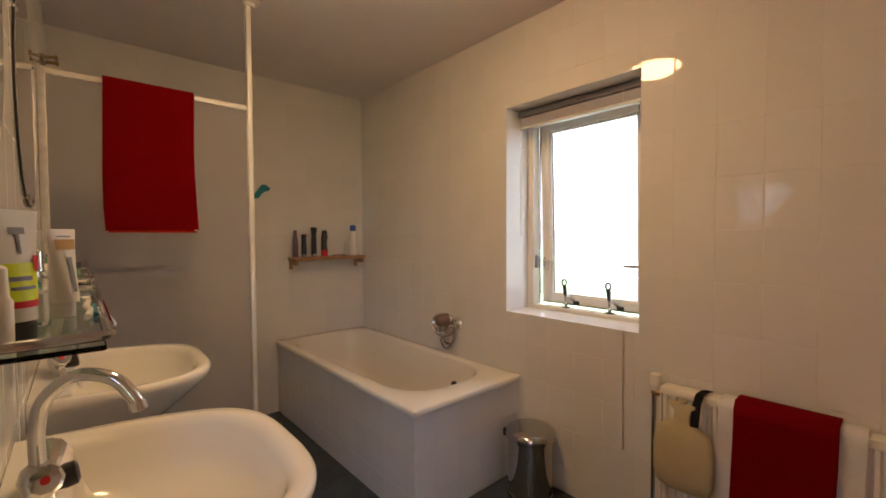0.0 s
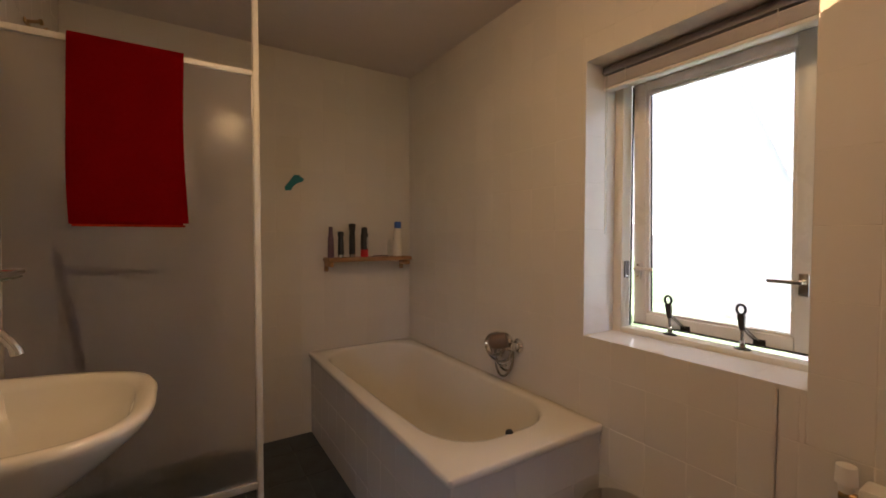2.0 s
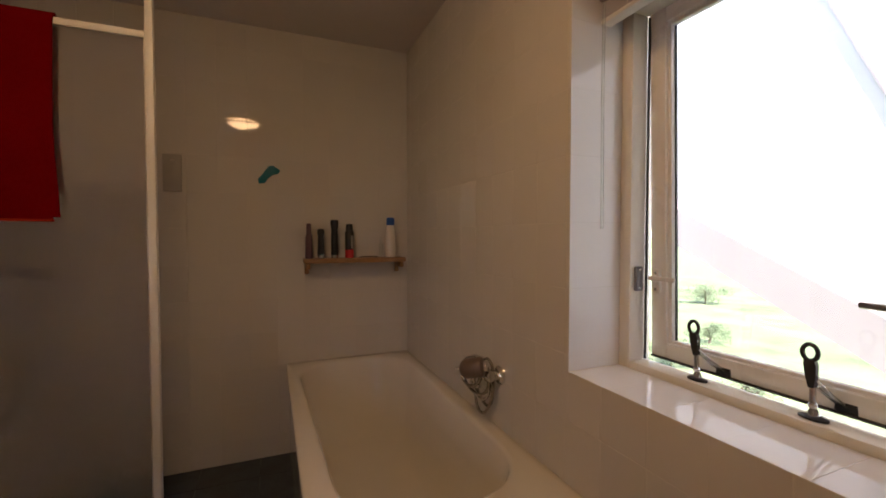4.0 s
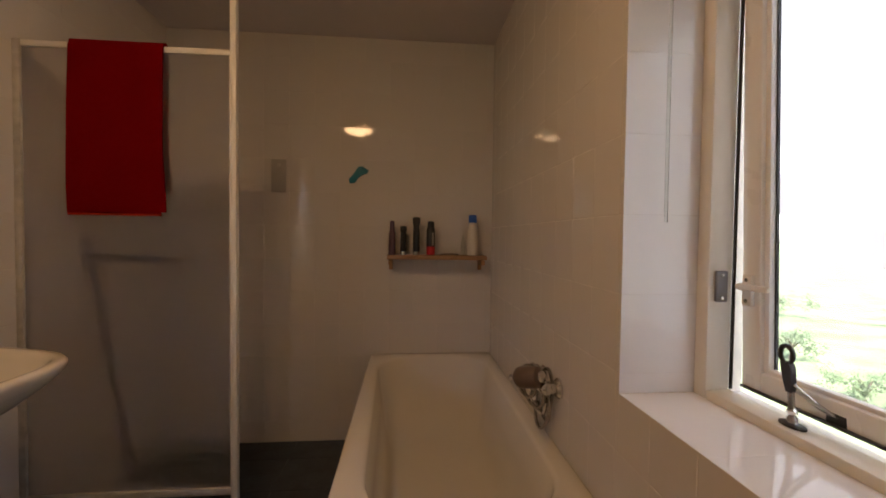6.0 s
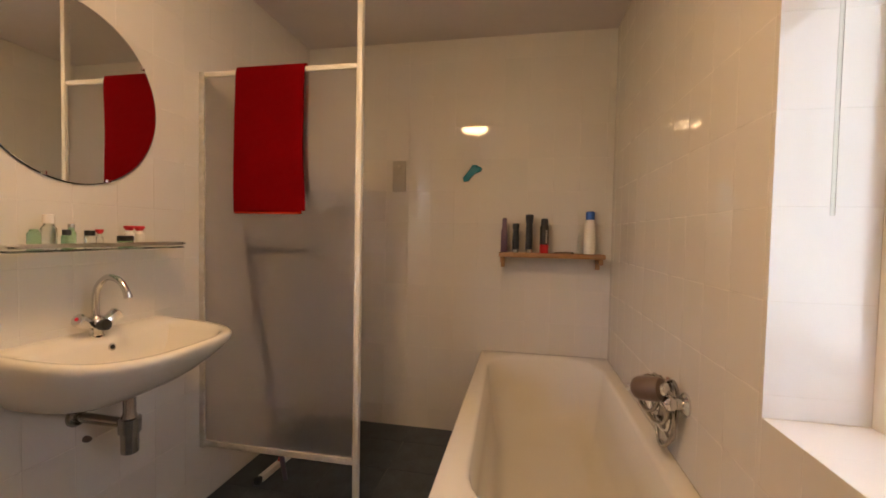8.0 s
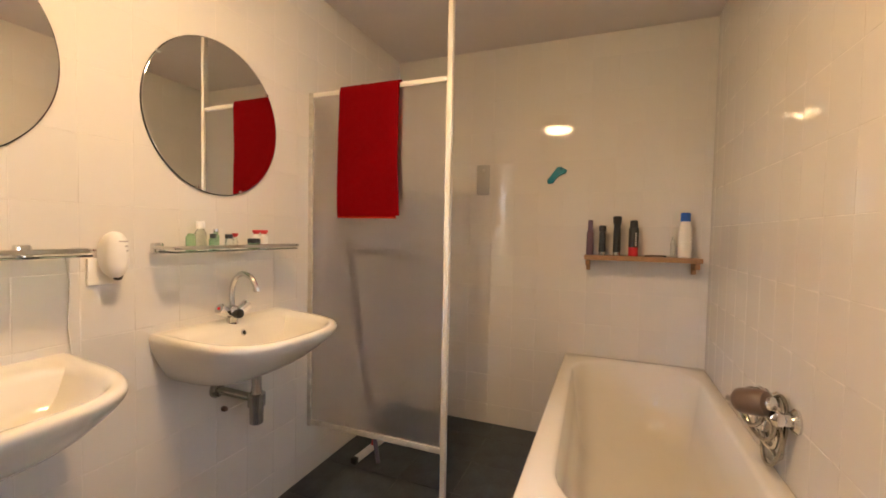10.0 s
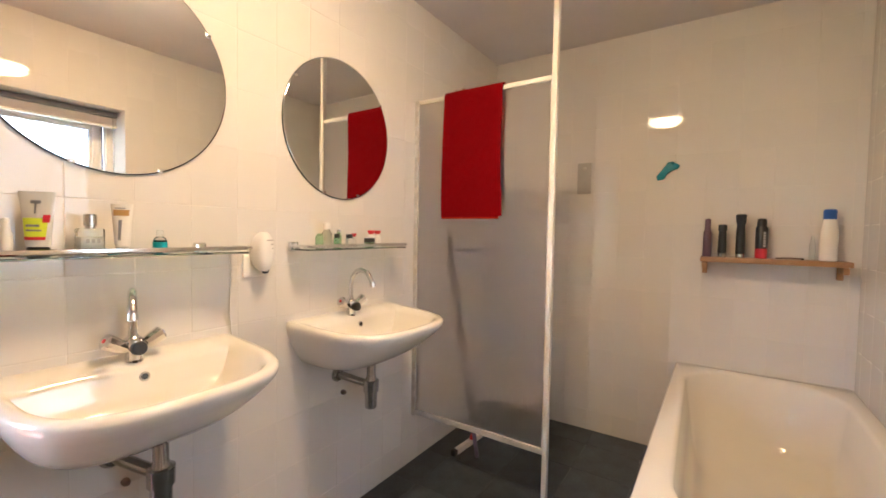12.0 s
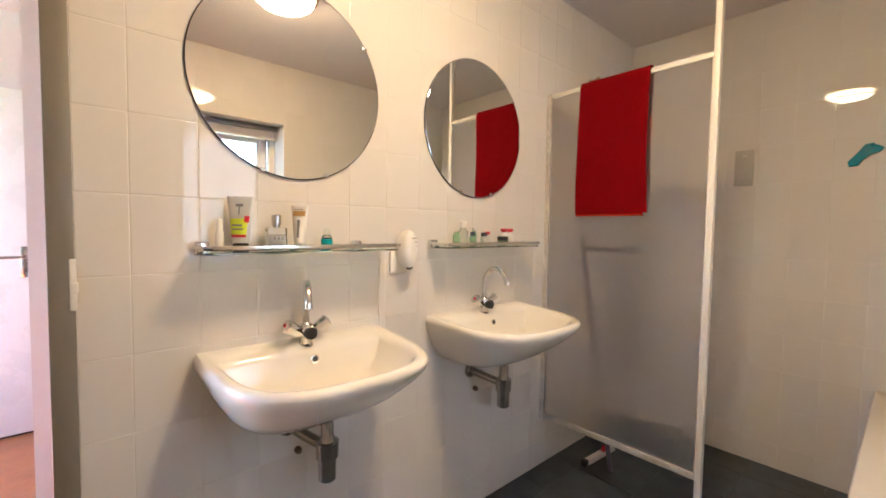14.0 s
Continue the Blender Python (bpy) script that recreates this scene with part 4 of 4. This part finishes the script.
# ---- radiator corner ----
RY0, RY1, RZ0, RZ1 = -0.45, 0.725, 0.12, 0.705
rad = thing("radiator", (1.93, 0.14, 0), "cream panel radiator with ribbed front", "radiator")
b = bmesh.new()
prof, n = [], 34
for k in range(n):
    y = RY0 + (RY1 - RY0) * k / n
    w = (RY1 - RY0) / n
    prof += [(y, 1.918), (y + w * 0.35, 1.918), (y + w * 0.5, 1.908), (y + w * 0.85, 1.908)]
prof.append((RY1, 1.918))
ring0 = [(x, y, RZ0) for y, x in prof] + [(1.935, RY1, RZ0), (1.935, RY0, RZ0)]
ring1 = [(x, y, RZ1 - 0.03) for x, y, z in ring0]
loft([ring0, ring1], bm=b)
part("front_panel", b, CREAM, rad)
part("top_cover", box(1.905, 1.975, RY0 - 0.004, RY1 + 0.004, RZ1 - 0.03, RZ1, 0.005), CREAM, rad)
part("back_panel", box(1.955, 1.972, RY0, RY1, RZ0, RZ1 - 0.03, 0.003), CREAM, rad)
part("side_cover", box(1.904, 1.974, RY1, RY1 + 0.006, RZ0, RZ1 - 0.004, 0.002), CREAM, rad)
for y in (RY0 + 0.12, RY1 - 0.12):
    part("wall_bracket", box(1.97, XR, y - 0.015, y + 0.015, 0.2, 0.6), CREAM, rad)
part("valve", lathe((1.93, 0.758, 0.675), (0, 0, 1), [(0, 0.014), (0.02, 0.016), (0.022, 0.022), (0.065, 0.020), (0.068, 0.014)]), CREAM, rad, "cream thermostat valve")
part("valve_body", lathe((1.93, 0.725, 0.665), (0, 1, 0), [(0, 0.012), (0.03, 0.014), (0.045, 0.012)]), BRASS, rad)
part("supply_pipe", pipe([(1.93, 0.762, 0.68), (1.93, 0.764, 0.4), (1.93, 0.764, 0.0)], 0.0085, 10), DULL, rad)

rt = thing("white_towel", (1.92, 0.34, 0.3), "white towel hung over the radiator", "towel")
drape("cloth", 0.145, 0.525, [(1.890, 0.30), (1.892, 0.69), (1.905, 0.713), (1.94, 0.716), (1.978, 0.712), (1.984, 0.65), (1.985, 0.45)], WHITECLOTH, rt, wave=0.004, seed=5, axis="y")
rt = thing("red_towel", (1.92, 0.34, 0.2), "red towel hung over a white towel on the radiator", "towel")
drape("cloth", 0.205, 0.476, [(1.876, 0.22), (1.878, 0.70), (1.896, 0.724), (1.94, 0.727), (1.976, 0.724)], TOWEL, rt, wave=0.003, seed=6, axis="y")

hb = thing("hot_water_bottle", (1.895, 0.635, 0.4), "beige rubber hot-water bottle hanging on a black strap", "hot-water bottle")
rings = []
for z, w, d in ((0.335, 0.06, 0.012), (0.345, 0.092, 0.018), (0.39, 0.106, 0.026), (0.50, 0.106, 0.028), (0.565, 0.094, 0.022), (0.592, 0.055, 0.016), (0.605, 0.030, 0.014), (0.64, 0.030, 0.014), (0.662, 0.052, 0.014), (0.672, 0.050, 0.010)):
    rings.append([(1.872 + d * math.sin(a), 0.635 + w * math.copysign(abs(math.cos(a)) ** 0.7, math.cos(a)), z) for a in [2 * math.pi * k / 24 for k in range(24)]])
part("body", loft(rings), RUBBER, hb)
part("stopper", lathe((1.872, 0.635, 0.668), (0, 0, 1), [(0, 0.014), (0.012, 0.014), (0.016, 0.008)], 14), RUBBER, hb)
part("strap", loft([[(x, y - 0.014, z) for x, y, z in [p]] + [(p[0], p[1] + 0.014, p[2])] + [(p[0] + 0.003, p[1] + 0.014, p[2] + 0.001), (p[0] + 0.003, p[1] - 0.014, p[2] + 0.001)]
                    for p in ((1.850, 0.590, 0.60), (1.868, 0.588, 0.68), (1.895, 0.585, 0.712), (1.93, 0.578, 0.716), (1.952, 0.57, 0.715))]), WEBBING, hb, "black fabric strap")

# pull cord down the wall under the window
cordset = thing("pull_cord", (XR, 0.926, 0.34), "thin cream pull cord with a small end knob", "cord")
part("cord", pipe([(XR - 0.006, 0.926, 0.868), (XR - 0.006, 0.927, 0.6), (XR - 0.006, 0.925, 0.37)], 0.0045, 8), TILE, cordset)
part("knob", lathe((XR - 0.011, 0.925, 0.34), (0, 0, 1), [(0, 0.004), (0.006, 0.0095), (0.02, 0.0095), (0.032, 0.005)], 14), TILE, cordset)

# pedal bin
bx, by = 1.862, 1.335
bn = thing("pedal_bin", (bx, by, 0), "round polished steel pedal bin with a domed lid", "bin")
part("body", lathe((bx, by, 0.0), (0, 0, 1), [(0.002, 0.110), (0.02, 0.114), (0.022, 0.111), (0.285, 0.113), (0.288, 0.119), (0.300, 0.120)], 48), POLISHED, bn)
part("lid", lathe((bx, by, 0.301), (0, 0, 1), [(0, 0.122), (0.004, 0.126), (0.020, 0.126), (0.030, 0.121), (0.037, 0.110), (0.040, 0.095), (0.042, 0.05), (0.0425, 0.01)], 48), POLISHED, bn)
part("base_ring", lathe((bx, by, 0.0), (0, 0, 1), [(0, 0.117), (0.014, 0.118), (0.018, 0.113)], 40), BLACK, bn)
part("hinge", box(bx - 0.092, bx - 0.066, by + 0.078, by + 0.104, 0.292, 0.330, 0.005), BLACK, bn)
part("pedal", box(bx + 0.035, bx + 0.085, by - 0.150, by - 0.105, 0.010, 0.020, 0.004), BLACK, bn)


# ---- tiles ----
TW, TH, GAP = 0.15, 0.20, 0.0013
tile_meshes = {}


def tile_mesh(w, h, material, d, key):
    k = (round(w, 3), round(h, 3), key)
    if k not in tile_meshes:
        rings, edge = [], 0.3 if material is LIT_TILE else 1.0
        for n, i in ((d - 0.0030, 0.0), (d - 0.0010, 0.0002), (d - 0.0004, 0.0006), (d - 0.0001, 0.0014), (d, 0.0026), (d, 0.0036)):
            i, n = i * edge, d - (d - n) * edge
            hw, hh = w / 2 - i, h / 2 - i
            rings.append([(-hw, -hh, n), (hw, -hh, n), (hw, hh, n), (-hw, hh, n)])
        bm = loft(rings, False, True)
        tile_meshes[k] = mesh_of("tile", bm, material, 60)
    return tile_meshes[k]


def cells(u0, u1, v0, v1, uo, vo, tw, th, holes=()):
    """Rectangles of a grid with joints at uo and vo, cut to a region and round its holes."""
    for i in range(math.floor((u0 - uo) / tw), math.ceil((u1 - uo) / tw)):
        for j in range(math.floor((v0 - vo) / th), math.ceil((v1 - vo) / th)):
            todo = [(max(u0, uo + i * tw), min(u1, uo + (i + 1) * tw), max(v0, vo + j * th), min(v1, vo + (j + 1) * th))]
            for a0, a1, b0, b1 in holes:
                nxt = []
                for p0, p1, q0, q1 in todo:
                    if p1 <= a0 or p0 >= a1 or q1 <= b0 or q0 >= b1:
                        nxt.append((p0, p1, q0, q1))
                        continue
                    m0, m1 = max(p0, a0), min(p1, a1)
                    nxt += [(p0, m0, q0, q1), (m1, p1, q0, q1), (m0, m1, q0, max(q0, b0)), (m0, m1, min(q1, b1), q1)]
                todo = nxt
            for p0, p1, q0, q1 in todo:
                if p1 - p0 > 0.008 and q1 - q0 > 0.008:
                    yield p0, p1, q0, q1


rng = random.Random(4)


def lay(parent, place, rect, uo, vo, holes=(), material=None, tw=TW, th=TH, d=TT, wob=0.0016, gap=GAP):
    """Tiles as pieces of a surface: place(u, v) gives the joint plane's point, and the axes of the tile."""
    material = material or TILE
    base = where(parent)
    for p0, p1, q0, q1 in cells(*rect, uo, vo, tw, th, holes):
        me = tile_mesh(p1 - p0 - gap, q1 - q0 - gap, material, d, material.name)
        ob = new("tile", me)
        ob.parent = parent
        c, U, V = place((p0 + p1) / 2, (q0 + q1) / 2)
        N = Vector(U).cross(Vector(V))
        m = Matrix((U, V, N)).transposed().to_4x4()
        ob.matrix_basis = Matrix.Translation(Vector(c) - base) @ m @ Euler((rng.uniform(-wob, wob), rng.uniform(-wob, wob), 0)).to_matrix().to_4x4()


UP = (0, 0, 1)
lay(wall_left, lambda u, v: ((XL - TT, u, v), (0, 1, 0), UP), (DY1 + 0.012, YB, 0, TOP), 0.510, 0.135)
lay(wall_left, lambda u, v: ((XL - TT, u, v), (0, 1, 0), UP), (YF, DY0 - 0.012, 0, TOP), 0.514, 0.13)
lay(wall_left, lambda u, v: ((XL - TT, u, v), (0, 1, 0), UP), (DY0 - 0.012, DY1 + 0.012, DZ + 0.02, TOP), 0.514, 0.13)
lay(wall_back, lambda u, v: ((u, YB + TT, v), (1, 0, 0), UP), (XL, XR, 0, TOP), 1.36, 0.13)
lay(wall_right, lambda u, v: ((XR + TT, -u, v), (0, -1, 0), UP), (-YB, -YF, 0, TOP), -1.923, 0.13, [(-WY1, -WY0, WZ0, WZ1)])
lay(wall_front, lambda u, v: ((-u, YF - TT, v), (-1, 0, 0), UP), (-XR, -XL, 0, TOP), -0.2, 0.13)
lay(panel_ob, lambda u, v: ((BX0 + 0.022, -u, v), (0, -1, 0), UP), (-BY1, -(BY0 + 0.022), 0, BZ - 0.034), -2.97, 0.13)
lay(panel_end, lambda u, v: ((u, BY0 + 0.022, v), (1, 0, 0), UP), (BX0 + 0.022, BX1, 0, BZ - 0.034), 1.39, 0.13)
# reveals and sill
lay(wall_right, lambda u, v: ((u, WY1 + 0.006, v), (1, 0, 0), UP), (XR, FX0, WZ0, WZ1), XR, 0.13, tw=0.2, material=LIT_TILE, wob=0.0005, gap=0.0003)
lay(wall_right, lambda u, v: ((-u, WY0 - 0.006, v), (-1, 0, 0), UP), (-FX0, -XR, WZ0, WZ1), -XR - 0.2, 0.13, tw=0.2, material=LIT_TILE, wob=0.0005, gap=0.0003)
lay(wall_right, lambda u, v: ((v, -u, WZ0 - 0.006), (0, -1, 0), (1, 0, 0)), (-WY1, -WY0, XR, FX0), -1.45, XR, th=0.2, material=LIT_TILE, wob=0.0005, gap=0.0003)
lay(floor_ob, lambda u, v: ((u, v, -0.006), (1, 0, 0), (0, 1, 0)), (XL, XR, YF, YB), 0.81, 2.70, material=SLATE, tw=0.30, th=0.30)
